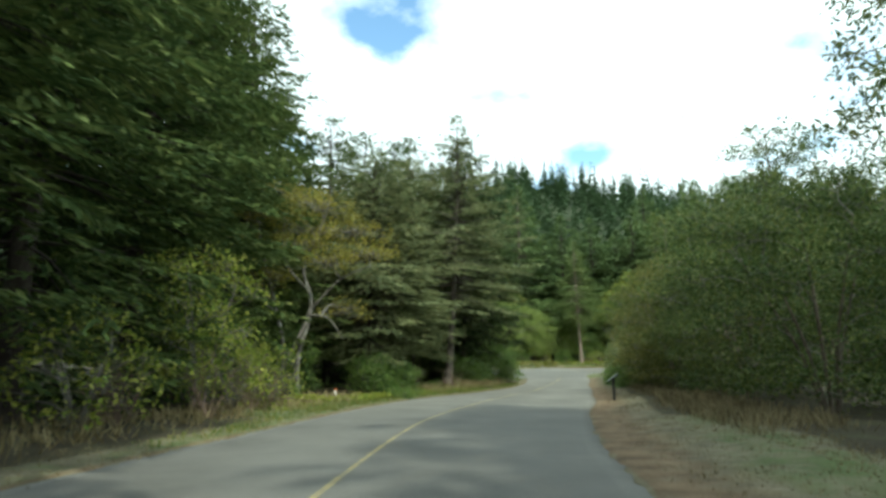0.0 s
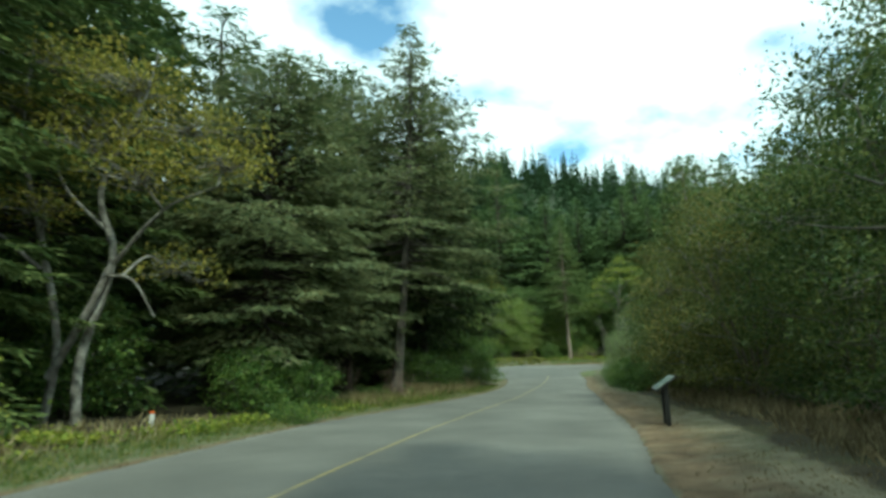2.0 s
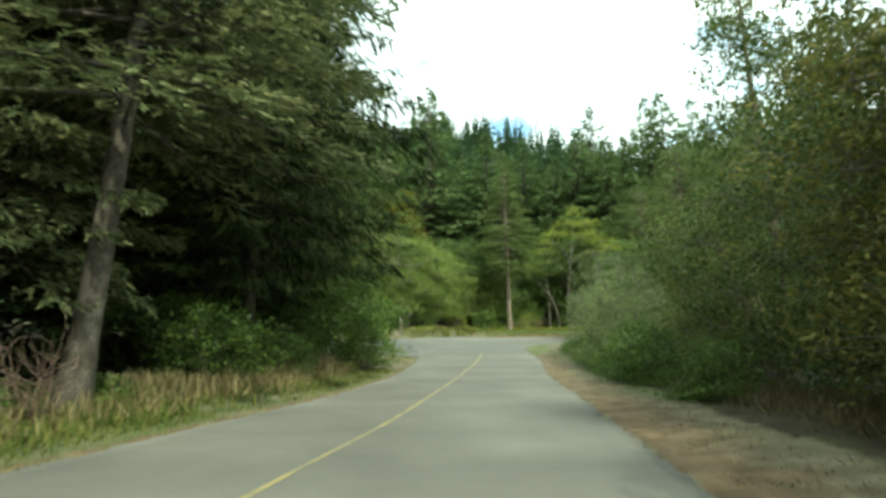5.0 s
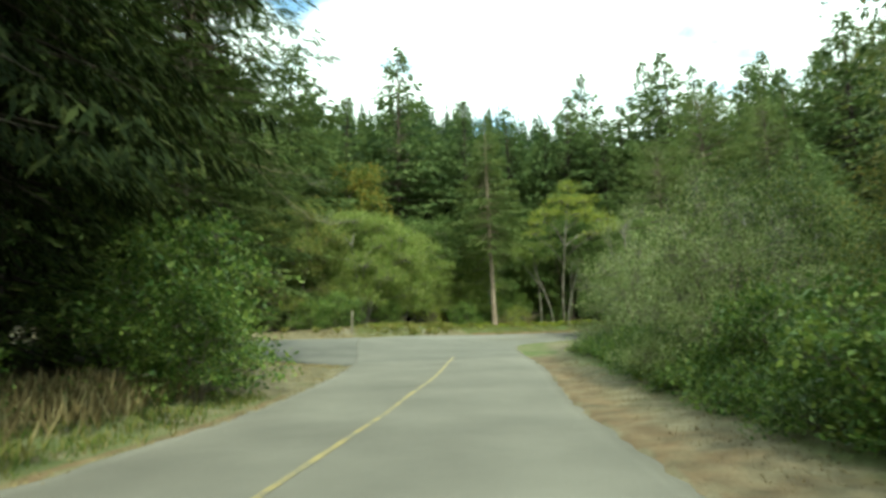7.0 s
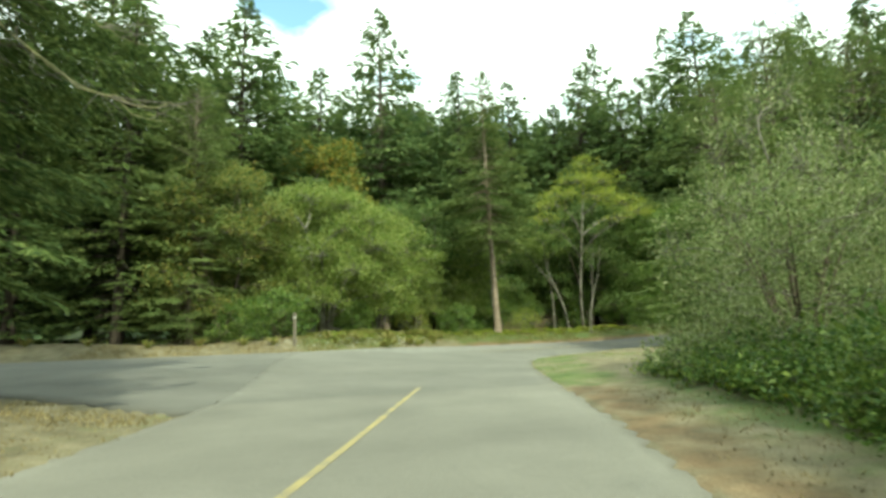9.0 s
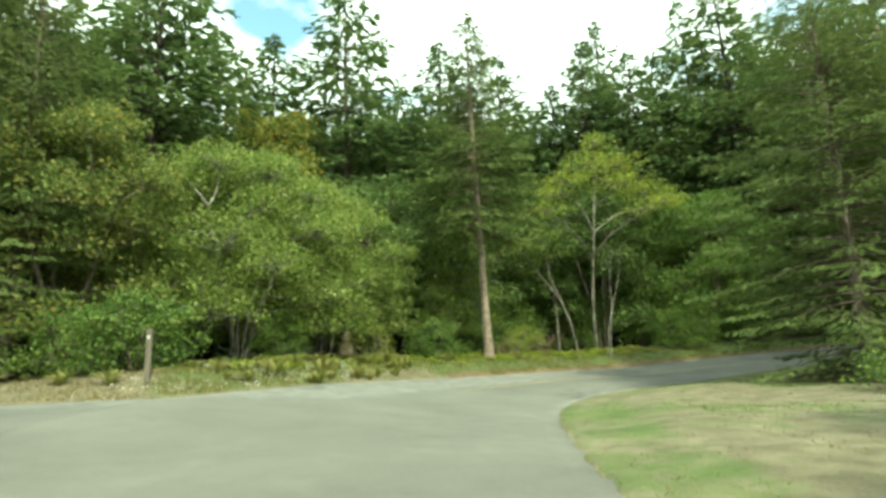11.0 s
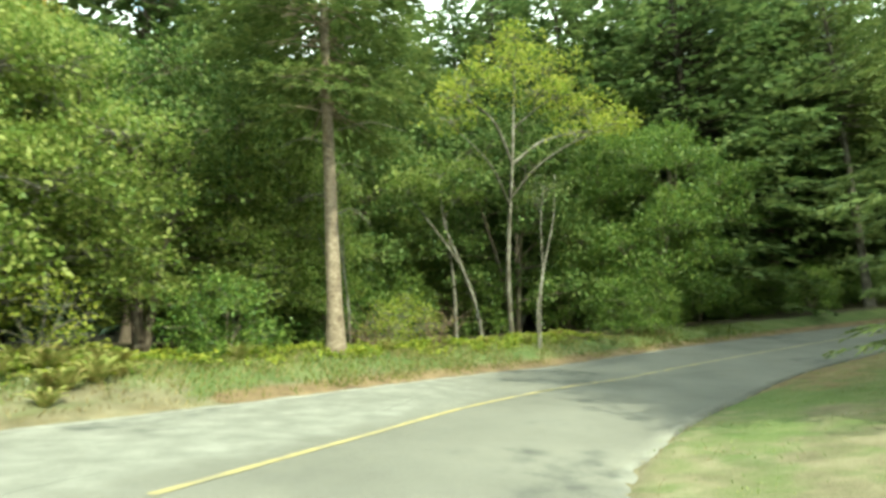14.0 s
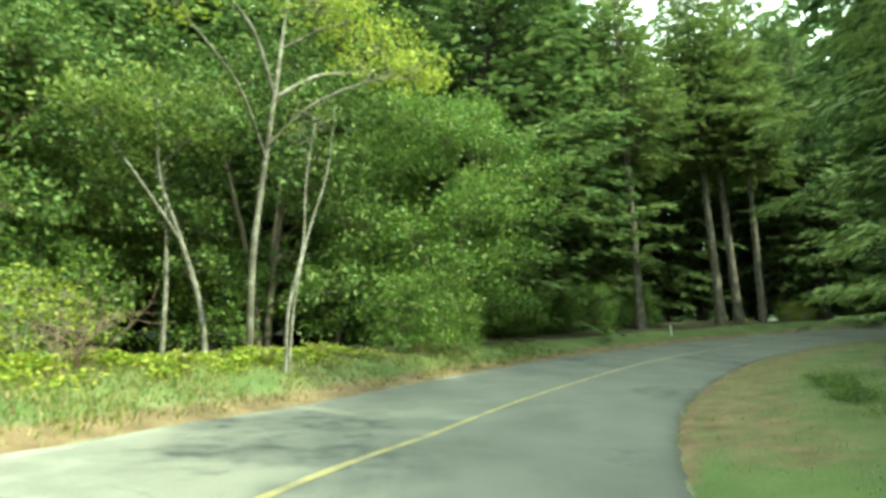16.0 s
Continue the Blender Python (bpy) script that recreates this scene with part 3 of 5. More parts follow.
def plant(name, shape, bark, leaf, x, y, label, category="tree", group="", turn=0.0, scale=1.0, sink=0.05, leaf_name="crown"):
    """One plant as a thing: an empty at its foot with trunk, limbs, twigs and crown."""
    root = new(name)
    root.location, root.rotation_euler, root.scale = (x, y, height(x, y) - sink), (0, 0, turn), (scale,) * 3
    wood, twigs, crown = shape
    for what, (v, q) in wood:
        part(what, mesh_of(what, v, q, [bark], smooth=True), root)
    if twigs is not None:
        tagged(part("twig_work", mesh_of("twig_work", *twigs, [bark if bark in (BARK_PALE, BARK_ALDER) else TWIG if category != "tree" else bark], smooth=True), root), kind="stuff")
    part(leaf_name, mesh_of(leaf_name, *crown, [leaf]), root)
    return tagged(root, label, category, group)


def again(thing, x, y, turn, scale=1.0, sink=0.05, tall=1.0):
    m = Matrix.Translation((x, y, height(x, y) - sink)) @ Matrix.Rotation(turn, 4, "Z") @ Matrix.Diagonal((scale, scale, scale * tall, 1))
    kept = tuple(thing.scale)
    return copy_thing(thing, m @ Matrix.Diagonal((1 / kept[0], 1 / kept[1], 1 / kept[2], 1)))


def dome_lobes(seed, r, h, base, n, size=0.34):
    """Lobes that fill a rounded crown of radius r from base to h."""
    rng = np.random.default_rng(seed)
    rows = []
    for k in range(n):
        z = base + (h - base) * (0.04 + 0.86 * (k + rng.random() * 0.6) / n)
        f = (z - base) / (h - base)
        rad = r * (0.74 if f < 0.6 else 0.74 * (1 - (f - 0.6) / 0.5)) * rng.uniform(0.7, 1.15)
        a = k * 2.4 + rng.normal(0, 0.3)
        s = r * size * rng.uniform(0.75, 1.2)
        rows.append((rad * np.cos(a), rad * np.sin(a), z, s, s * 0.62))
    return rows


def skirt(r, n, z=0.45, size=0.75):
    """Low lobes round a shrub, which close it down to the ground."""
    return [(r * np.cos(k * 6.283 / n + 0.3), r * np.sin(k * 6.283 / n + 0.3), z + 0.2 * (k % 2), size, size * 0.7) for k in range(n)]


def many_stems(seed, n, spread, tall, thick):
    rng = np.random.default_rng(seed)
    rows = []
    for k in range(n):
        a = k * 2 * np.pi / n + rng.normal(0, 0.4)
        out = np.array([np.cos(a), np.sin(a), 0]) * spread * rng.uniform(0.5, 1)
        top = tall * rng.uniform(0.7, 1.0)
        rows.append(([(out[0] * 0.08, out[1] * 0.08, -0.15), (out[0] * 0.3, out[1] * 0.3, top * 0.35), (out[0] * 0.65, out[1] * 0.65, top * 0.7), (out[0], out[1], top)],
                     [thick, thick * 0.75, thick * 0.5, thick * 0.2]))
    return rows


# ---- ground and roads ----
def grid_ground():
    far = [-2500, -1200, -600, -300, -180, -120, -80, -60, -48, -38, -30, -25, -21, -18, -15]
    xs = np.concatenate([far, np.arange(-13, 42, 0.42), [43, 45, 48, 52, 56, 61, 67, 74, 82, 92, 105, 120, 140, 170, 220, 320, 600, 1200, 2500]])
    ys = np.concatenate([[-2500, -1000, -400, -150, -80, -50, -30, -20, -12, -6], np.arange(-3, 90, 0.42),
                         [91, 93, 96, 99, 103, 108, 114, 121, 130, 140, 152, 166, 182, 200, 220, 240, 260, 285, 330, 420, 700, 1300, 2800]])
    gx, gy = np.meshgrid(xs, ys)
    z = ground(gx.ravel(), gy.ravel())
    _, gl, gr, go = land(gx.ravel(), gy.ravel())
    z = z - 0.09 * (np.where(gl > 0, step(2.6, 2.0, gl) * step(0.0, 0.6, go), step(2.6, 2.0, gr)) * ((gl > 0) | (gr > 0)))
    v = np.stack([gx.ravel(), gy.ravel(), z], 1)
    nx, ny = len(xs), len(ys)
    i, j = np.meshgrid(np.arange(nx - 1), np.arange(ny - 1))
    a = (j * nx + i).ravel()
    q = np.stack([a, a + 1, a + 1 + nx, a + nx], 1)
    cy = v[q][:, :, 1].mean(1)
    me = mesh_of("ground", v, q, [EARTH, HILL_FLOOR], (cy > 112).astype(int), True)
    return tagged(new("ground", with_lay(me, lay(v[:, 0], v[:, 1]))), "forest floor with dry grass verges and needle litter", "ground", kind="structure")


def band(name, one, two, across, lift, materials, lay_at=None, label="", category="road"):
    """A paved strip between two lines that have the same number of points."""
    f = np.linspace(0, 1, across + 1)
    p = one[:, None] * (1 - f)[None, :, None] + two[:, None] * f[None, :, None]
    rng = np.random.default_rng(11)
    p[1:-1, 0] += rng.normal(0, 0.035, p[1:-1, 0].shape)
    p[1:-1, -1] += rng.normal(0, 0.035, p[1:-1, -1].shape)
    x, y = p[..., 0].ravel(), p[..., 1].ravel()
    z = land(x, y)[0] + lift
    n = across + 1
    i, j = np.meshgrid(np.arange(across), np.arange(len(one) - 1))
    a = (j * n + i).ravel()
    q = np.stack([a, a + 1, a + 1 + n, a + n], 1)
    v = np.stack([x, y, z], 1)
    # a worn rim that drops to the ground on both sides
    rim, faces = [], []
    for col in (0, across):
        ids = np.arange(len(one)) * n + col
        start = len(v) + sum(len(r) for r in rim)
        low = v[ids] - (0, 0, 0.14)
        rim.append(low)
        k = np.arange(len(one) - 1)
        faces.append(np.stack([ids[:-1], ids[1:], start + k + 1, start + k], 1))
    q_all = np.vstack([q] + faces)
    me = mesh_of(name, np.vstack([v] + rim), q_all, materials, None, True)
    if lay_at is not None:
        every = np.vstack([v] + rim)
        me = with_lay(me, lay_at(every[:, 0], every[:, 1], np.concatenate([np.tile(f, len(one)), np.zeros(len(one)), np.ones(len(one))])))
    return tagged(new(name, me), label, category, kind="structure")


def verge(name, line, side, wide, label):
    """A strip of roadside ground that meets the road's edge."""
    d = np.gradient(line, axis=0)
    d /= np.linalg.norm(d, axis=1)[:, None]
    out = np.stack([-d[:, 1], d[:, 0]], 1) * side
    cols = np.array([0.0, 0.1, 0.25, 0.42, 0.6, 0.85, 1.15, 1.5, 1.9, 2.3, 2.7]) * wide / 2.7
    p = line[:, None] + out[:, None] * cols[None, :, None]
    x, y = p[..., 0].ravel(), p[..., 1].ravel()
    z = ground(x, y) + 0.015 * np.sin(x * 9.1) * np.sin(y * 8.3) + 0.012
    z = z.reshape(p.shape[:2])
    z[:, 0] = land(p[:, 0, 0], p[:, 0, 1])[0] - 0.03
    z[:, -1] -= 0.12
    z[0, 1:] -= 0.13
    z[-1, 1:] -= 0.13
    z[1, 1:] -= 0.05
    v = np.column_stack([x, y, z.ravel()])
    n = len(cols)
    i, j = np.meshgrid(np.arange(n - 1), np.arange(len(line) - 1))
    a = (j * n + i).ravel()
    q = np.stack([a, a + 1, a + 1 + n, a + n], 1)
    return tagged(new(name, with_lay(mesh_of(name, v, q, [EARTH], None, True), lay(v[:, 0], v[:, 1]))), label, "ground", kind="structure")


def stretch_of(line, y0, y1, gap=0.45):
    keep = line[(line[:, 1] >= y0) & (line[:, 1] <= y1) & (line[:, 0] < 75)]
    total = np.linalg.norm(np.diff(keep, axis=0), axis=1).sum()
    return resample(keep, int(total / gap))


def resample(line, n):
    d = np.concatenate([[0], np.cumsum(np.linalg.norm(np.diff(line, axis=0), axis=1))])
    s = np.linspace(0, d[-1], n)
    return np.stack([np.interp(s, d, line[:, 0]), np.interp(s, d, line[:, 1])], 1)


grid_ground()


def finer(line, times=3):
    k = np.linspace(0, len(line) - 1, (len(line) - 1) * times + 1)
    return np.stack([np.interp(k, np.arange(len(line)), line[:, i]) for i in (0, 1)], 1)


def road_wear_and_shade(x, y, f):
    """Worn pale strip outside the bend, the darker junction past the seam, dark patches, a darker start, painted shade
    in the bend.
    """
    worn = step(0.4, 0.72, f) * step(67.5, 71, y) * (1 - 0.85 * step(18, 25, x)) + 0.22 * step(0.06, 0.0, np.minimum(f, 1 - f))
    worn = worn + 0.55 * step(0.045, 0.0, f) * step(66, 69, y) * step(76, 73, y)
    # bend's inner lane and far end darkened: the conifers' shade as road tone
    dark = step(57.3, 57.7, y - 0.1 * (x - 11)) * 0.5 + 0.6 * step(27, 17, y) + 0.12 * ripple(x * 0.5, y * 0.5) + 0.85 * step(22.5, 26, x + 0.6 * ripple(x, y)) * step(0.64, 0.5, f + 0.05 * ripple(x * 1.3, y)) + 0.35 * step(25, 33, x)
    spots = 0.3 + 0.35 * ripple(x * 0.8 + 2, y * 0.6) * step(68, 72, y) - 0.5 * step(66, 60, y)
    return np.stack([worn, dark, spots], 1)


band("road", finer(RIGHT_EDGE), finer(LEFT_EDGE), 24, 0.0, [ROAD_TOP], road_wear_and_shade, "grey asphalt road with a pale worn edge", "road")
band("side_road", resample(SIDE_NEAR, 90), resample(SIDE_FAR, 90), 18, -0.008, [ROAD_TOP],
     lambda x, y, f: np.stack([0.62 * step(0.7, 0.9, f) * step(-6, 4, x), 0.95 + 0 * x, 0.42 * step(6, 1, x) + 0.1 * ripple(x, y)], 1), "dark patched asphalt side road", "road")
verge("verge_1", stretch_of(LEFT_EDGE, -12, 55.9), 1, 2.7, "grassy verge with a rim of brown needles")
verge("verge_2", stretch_of(LEFT_EDGE, 69.2, 95, 0.35), 1, 2.7, "green and tan verge outside the bend")
verge("verge_3", stretch_of(RIGHT_EDGE, -12, 95, 0.4), -1, 2.7, "brown dirt and dry grass verge turning to lawn")


def marking(name, line, width, label):
    p = spline(line, 10)
    p = resample(p, max(20, int(len(p) * 2.5)))
    d = np.gradient(p, axis=0)
    d /= np.linalg.norm(d, axis=1)[:, None]
    side = np.stack([-d[:, 1], d[:, 0]], 1)
    rng = np.random.default_rng(3)
    half = width / 2 * (1 + rng.normal(0, 0.08, (len(p), 1)))
    a, b = p - side * half, p + side * half
    xy = np.vstack([a, b])
    z = land(xy[:, 0], xy[:, 1])[0] + 0.006
    k = np.arange(len(p) - 1)
    q = np.stack([k, k + 1, k + 1 + len(p), k + len(p)], 1)
    return tagged(new(name, mesh_of(name, np.column_stack([xy, z]), q, [YELLOW_PAINT])), label, "road marking", kind="structure")


marking("road_marking", [(-3.5, -60), (-2.4, -10), (-2.0, 2), (-1.7, 9), (-0.75, 17), (1.0, 24), (2.82, 30), (4.15, 34.2), (5.9, 39.4), (8.7, 48.4), (9.84, 51.9), (11.35, 57.4), (11.62, 58.4)], 0.078,
        "worn solid yellow centre line on the road")
marking("road_marking", [(16.35, 72.75), (18.3, 74.45), (21.15, 76.65), (25.1, 78.65), (31.5, 80.65), (40.4, 82.3), (50, 82.5), (59, 80.9), (70.8, 76.5), (85, 69.5), (118, 51.5)], 0.1,
        "worn solid yellow centre line in the bend")

# ---- conifers ----
TALL_LABEL = "tall dark green conifer with drooping branches"
plant("spruce_tree", conifer_shape(21, 18.6, 6.4, 0.3, 40, 7, 0.1, 6, 0.18, 0.22, (0.9, 0.4), 0.22, 0.2, 0.95, broad=0.25, fill=0.14), BARK_MOTTLED, SPRUCE, 0.3, 39.2,
      "blue-green spruce with a leaning mottled bare lower trunk", "tree", turn=0.0)
fir_a = plant("conifer_tree", conifer_shape(31, 18, 4.8, 0.06, 40, 7, 0.13, 5, 0.23, 0.35, profile=0.6, broad=0.26, fill=0.16), BARK_SHADED, FOREST_FIR, -3.6, 43.5, TALL_LABEL, "tree", "roadside conifers")
plant("conifer_tree", conifer_shape(32, 19, 5.9, 0.17, 42, 8, 0.11, 6, 0.15, 0.4, profile=0.5, hang=0.9, broad=0.24, fill=0.13), BARK_SHADED, SHADED_FIR, 1.7, 46.9,
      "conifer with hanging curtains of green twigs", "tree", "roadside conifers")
fir_c = plant("conifer_tree", conifer_shape(38, 18, 5.2, 0.16, 40, 8, 0.09, 6, 0.14, 0.35, profile=0.5, hang=0.35, broad=0.26, fill=0.16), BARK, FOREST_FIR, -2.8, 58.4, "dense dark conifer with sweeping layered branches", "tree", "roadside conifers")
fir_d = plant("spruce_tree", conifer_shape(34, 12.6, 5.3, 0.2, 38, 9, 0.1, 6, 0.18, 0.25, profile=0.6, broad=0.26, fill=0.16), BARK_SHADED, SPRUCE, -4.0, 33.0, "blue-green spruce with low branches to the ground", "tree", "roadside conifers")
fir_m = plant("conifer_tree", conifer_shape(35, 22, 5.3, 0.08, 42, 8, 0.27, 4, 0.29, 0.2, broad=0.42, fill=0.42, cone=1.9), BARK_SHADED, CONIFER, -13.2, 18, TALL_LABEL, "tree", "conifers deeper in the forest")
fir_n = plant("conifer_tree", conifer_shape(36, 23, 5.0, 0.2, 38, 8, 0.27, 4, 0.29, 0.2, broad=0.42, fill=0.42, cone=1.6), BARK, CONIFER, -12.8, 25, "tall conifer with a bare lower trunk", "tree", "conifers deeper in the forest")
fir_e = plant("conifer_tree", conifer_shape(37, 16.2, 5.0, 0.03, 40, 8, 0.085, 6, 0.14, 0.3, profile=0.5, broad=0.24, hang=0.3, fill=0.15), BARK, MID_FIR, 31.7, 71.2, "dark green conifer with low sweeping branches", "tree", "conifers inside the bend")
fir_p = plant("conifer_tree", conifer_shape(39, 25, 4.6, 0.44, 40, 8, 0.2, 4, 0.26, 0.3, (0.4, 0.2), 0.27, 0.1, broad=0.36, fill=0.3, cone=1.2), BARK_MOTTLED, MID_FIR, 59.0, 86.2, "tall conifer with a long bare grey-brown trunk", "tree", "bare-trunked conifers past the bend")
PLACES = [  # kind, x, y, turn, scale, stretch
    (fir_a, -9.0, 14.2, 1, 1.05, 1.1), (fir_a, -9.4, 19.4, 2, 1.02, 1.08), (fir_a, -8.6, 9.2, 3, 1.05, 1.1), (fir_a, -9.6, 29.6, 4, 1.05, 1.1), (fir_a, -9.6, 24.4, 5, 0.97, 1.05),
    (fir_n, -13.2, 12, 0.5, 1.0, 1), (fir_m, -13.2, 31, 2.5, 1.05, 1), (fir_d, -7.2, 38.0, 5.2, 0.88, 1.1), (fir_d, -1.9, 40.6, 2.4, 0.8, 1.55), (fir_a, -2.6, 44.8, 0.7, 0.95, 1.1), (fir_a, -5.6, 41.5, 1.4, 0.95, 1.05), (fir_a, -6.6, 35.4, 4.4, 0.9, 1.0), (fir_m, -9.5, 3, 2.2, 1.0, 1),
    (fir_m, -7.0, -3.5, 1.3, 1.1, 1), (fir_m, -10.4, 36, 0.3, 0.82, 1), (fir_m, -14.5, 40, 0.9, 1.05, 1), (fir_n, -17.5, 20, 4.3, 1.0, 1), (fir_n, -18, 36, 2.6, 1, 1),
    (fir_a, -1.2, 46.4, 2.2, 0.85, 1), (fir_a, 0.8, 51.0, 0.9, 0.9, 1), (fir_a, -3.0, 51, 3.9, 0.8, 1), (fir_a, 0.4, 55.0, 1.9, 0.95, 1), (fir_c, 1.0, 59.0, 1.4, 1.05, 1), (fir_c, 2.9, 56.2, 4.4, 1.0, 1), (fir_m, -12, 53, 5.0, 0.9, 1), (fir_m, -8.6, 46.5, 1.9, 0.72, 1.0),
    (fir_m, -8, 59, 2.9, 0.9, 1), (fir_n, -18, 47, 4.1, 1.0, 1), 
    # the fir_m at (7.5, -6) is unseen behind the start, added to cast shade
    (fir_a, 0.2, 75.8, 0.8, 0.95, 1.0), (fir_a, -4.5, 76.4, 3.3, 1.0, 1.0), (fir_e, 3.4, 75.4, 2.3, 0.72, 1.1), (fir_a, -9.5, 77.6, 5.3, 1.0, 1.0), (fir_m, -2.5, 80, 2.3, 1.0, 1), (fir_m, 7.5, -6, 3.3, 1.25, 1.1), (fir_m, -11, 79, 2.2, 1.0, 1), (fir_a, 2.6, 79.4, 3.9, 0.8, 1), (fir_m, 3.4, 87.5, 1.4, 1.12, 1), (fir_m, -4, 88, 5.5, 1.1, 1), 
    (fir_m, -11, 90, 0.5, 1.0, 1), (fir_m, -0.5, 95, 2.5, 1.2, 1), (fir_n, 13.9, 96.4, 0.6, 1.15, 1.12), (fir_m, 8.6, 97.5, 2.7, 1.1, 1), (fir_m, 19.0, 100, 4.0, 0.98, 1), (fir_m, 24.5, 101, 1.1, 1.0, 1), (fir_m, 4.5, 99, 5.1, 1.15, 1),
    (fir_m, 31.2, 98.5, 2.0, 1.0, 1), (fir_m, 36.5, 99, 3.0, 0.95, 1), (fir_m, 28.2, 103, 1.6, 1.0, 1), (fir_m, 36.2, 94.2, 5.0, 0.95, 1), (fir_m, 39.6, 96.6, 0.2, 1.0, 1), (fir_n, 46, 99, 1.9, 1.0, 1), (fir_m, 52, 97, 2.5, 1.0, 1),
    (fir_m, 46.4, 93.6, 0.9, 1.0, 1), (fir_n, 48.4, 91.2, 2.9, 1.0, 1), (fir_m, 52, 92, 4.1, 1.0, 1), (fir_p, 50.8, 87.7, 5.9, 0.85, 1.1), (fir_m, 58, 98, 0.5, 1.25, 1), (fir_p, 62.5, 84.75, 4.1, 0.8, 1.2), (fir_n, 71.5, 85.5, 2.1, 1.0, 1), (fir_m, 78, 82.5, 3.3, 1.4, 1),
    (fir_m, 85, 79, 3.3, 1.5, 1), (fir_m, 84, 86, 1.2, 1.2, 1), (fir_m, 98, 88, 2.2, 1.7, 1), (fir_m, 70.5, 82.6, 1.2, 0.75, 1.5), (fir_m, 92, 94, 3.2, 1.25, 1.1), (fir_m, 104, 82, 4.2, 1.25, 1), (fir_m, 101, 95, 5.2, 1.25, 1.1), (fir_m, 86, 101, 0.2, 1.25, 1.1), (fir_m, 110, 90, 1.7, 1.3, 1.1), (fir_m, 76, 70.5, 2.2, 1.1, 1.1), (fir_m, 82, 66, 4.1, 1.1, 1.1), (fir_m, 68, 64, 1.1, 1.1, 1.1), (fir_m, 92, 70, 3.3, 1.2, 1.1), (fir_m, 100, 76, 5.0, 1.2, 1.1), (fir_m, 94, 76, 0.3, 1.6, 1), (fir_m, 68, 96, 0.5, 1.0, 1), (fir_m, 79, 92, 1.5, 1.0, 1), (fir_m, 90, 87, 2.5, 1.6, 1), 
    (fir_m, 40, 104, 4.9, 1.0, 1), (fir_m, 50, 105, 1.2, 1.0, 1), (fir_m, 33, 105, 3.7, 1.0, 1), (fir_m, 15.5, 104, 3.7, 1.05, 1), (fir_m, 21.2, 96.4, 2.7, 1.0, 1.1), (fir_m, 26.6, 98.4, 5.7, 1.0, 1.1), (fir_m, 33.4, 97.2, 0.7, 1.0, 1.15), 
    (fir_e, 27.3, 69.9, 2.4, 0.88, 0.86), (fir_n, 39.0, 72.0, 2.1, 0.8, 1), (fir_m, 36, 67.5, 3.4, 0.55, 1), (fir_e, 36.2, 70.8, 4.4, 0.95, 1), (fir_m, 32.5, 64.6, 0.4, 0.5, 1), (fir_m, 59, 96, 0.4, 1.1, 1.0), (fir_m, 64, 93.5, 1.4, 1.1, 1.25), (fir_m, 69, 91, 2.4, 1.1, 1.25), (fir_m, 75, 88.6, 3.4, 1.1, 1.25), (fir_m, 66, 101, 4.4, 1.1, 1.25), (fir_m, 81, 87, 4.4, 1.1, 1.25), (fir_m, 73, 97, 5.4, 1.1, 1.25), (fir_n, 44.0, 73.4, 1.4, 0.9, 1.0), (fir_n, 49, 72.6, 4.7, 1.0, 1), (fir_n, 55, 72.4, 5.6, 1.0, 1), (fir_m, 57, 94, 0.9, 1.0, 1.25), (fir_m, 61, 99, 2.9, 1.0, 1.3), (fir_m, 53, 101, 4.9, 1.0, 1.3), (fir_m, 44, 97.5, 3.9, 1.0, 1.25), (fir_m, 37.5, 101.5, 1.9, 1.0, 1.25), (fir_m, 73.5, 86, 0.4, 1.3, 1.1), (fir_p, 61.2, 85.8, 2.4, 1.0, 1.05), (fir_m, 43, 70.5, 1.0, 1.0, 1),
    (fir_m, 59.5, 73, 2.3, 1.0, 1), (fir_m, 66, 69.5, 0.7, 1.0, 1), (fir_m, 74, 65, 3.1, 1.0, 1), (fir_m, 51, 68, 4.6, 1, 1), (fir_m, 60, 66, 5.6, 1, 1), (fir_m, 42.6, 91.2, 3.4, 1.2, 0.98),
]
for kind_, x_, y_, turn_, size_, tall_ in PLACES:
    made_ = again(kind_, x_, y_, turn_, size_, 0.05, tall_ * (1.1 if 35 < x_ < 63 and y_ > 89 else 1.0))
    if kind_ is fir_c:
        limbed, limb_turn = made_, Matrix.Rotation(-turn_, 3, "Z")

limb_rng = np.random.default_rng(66)
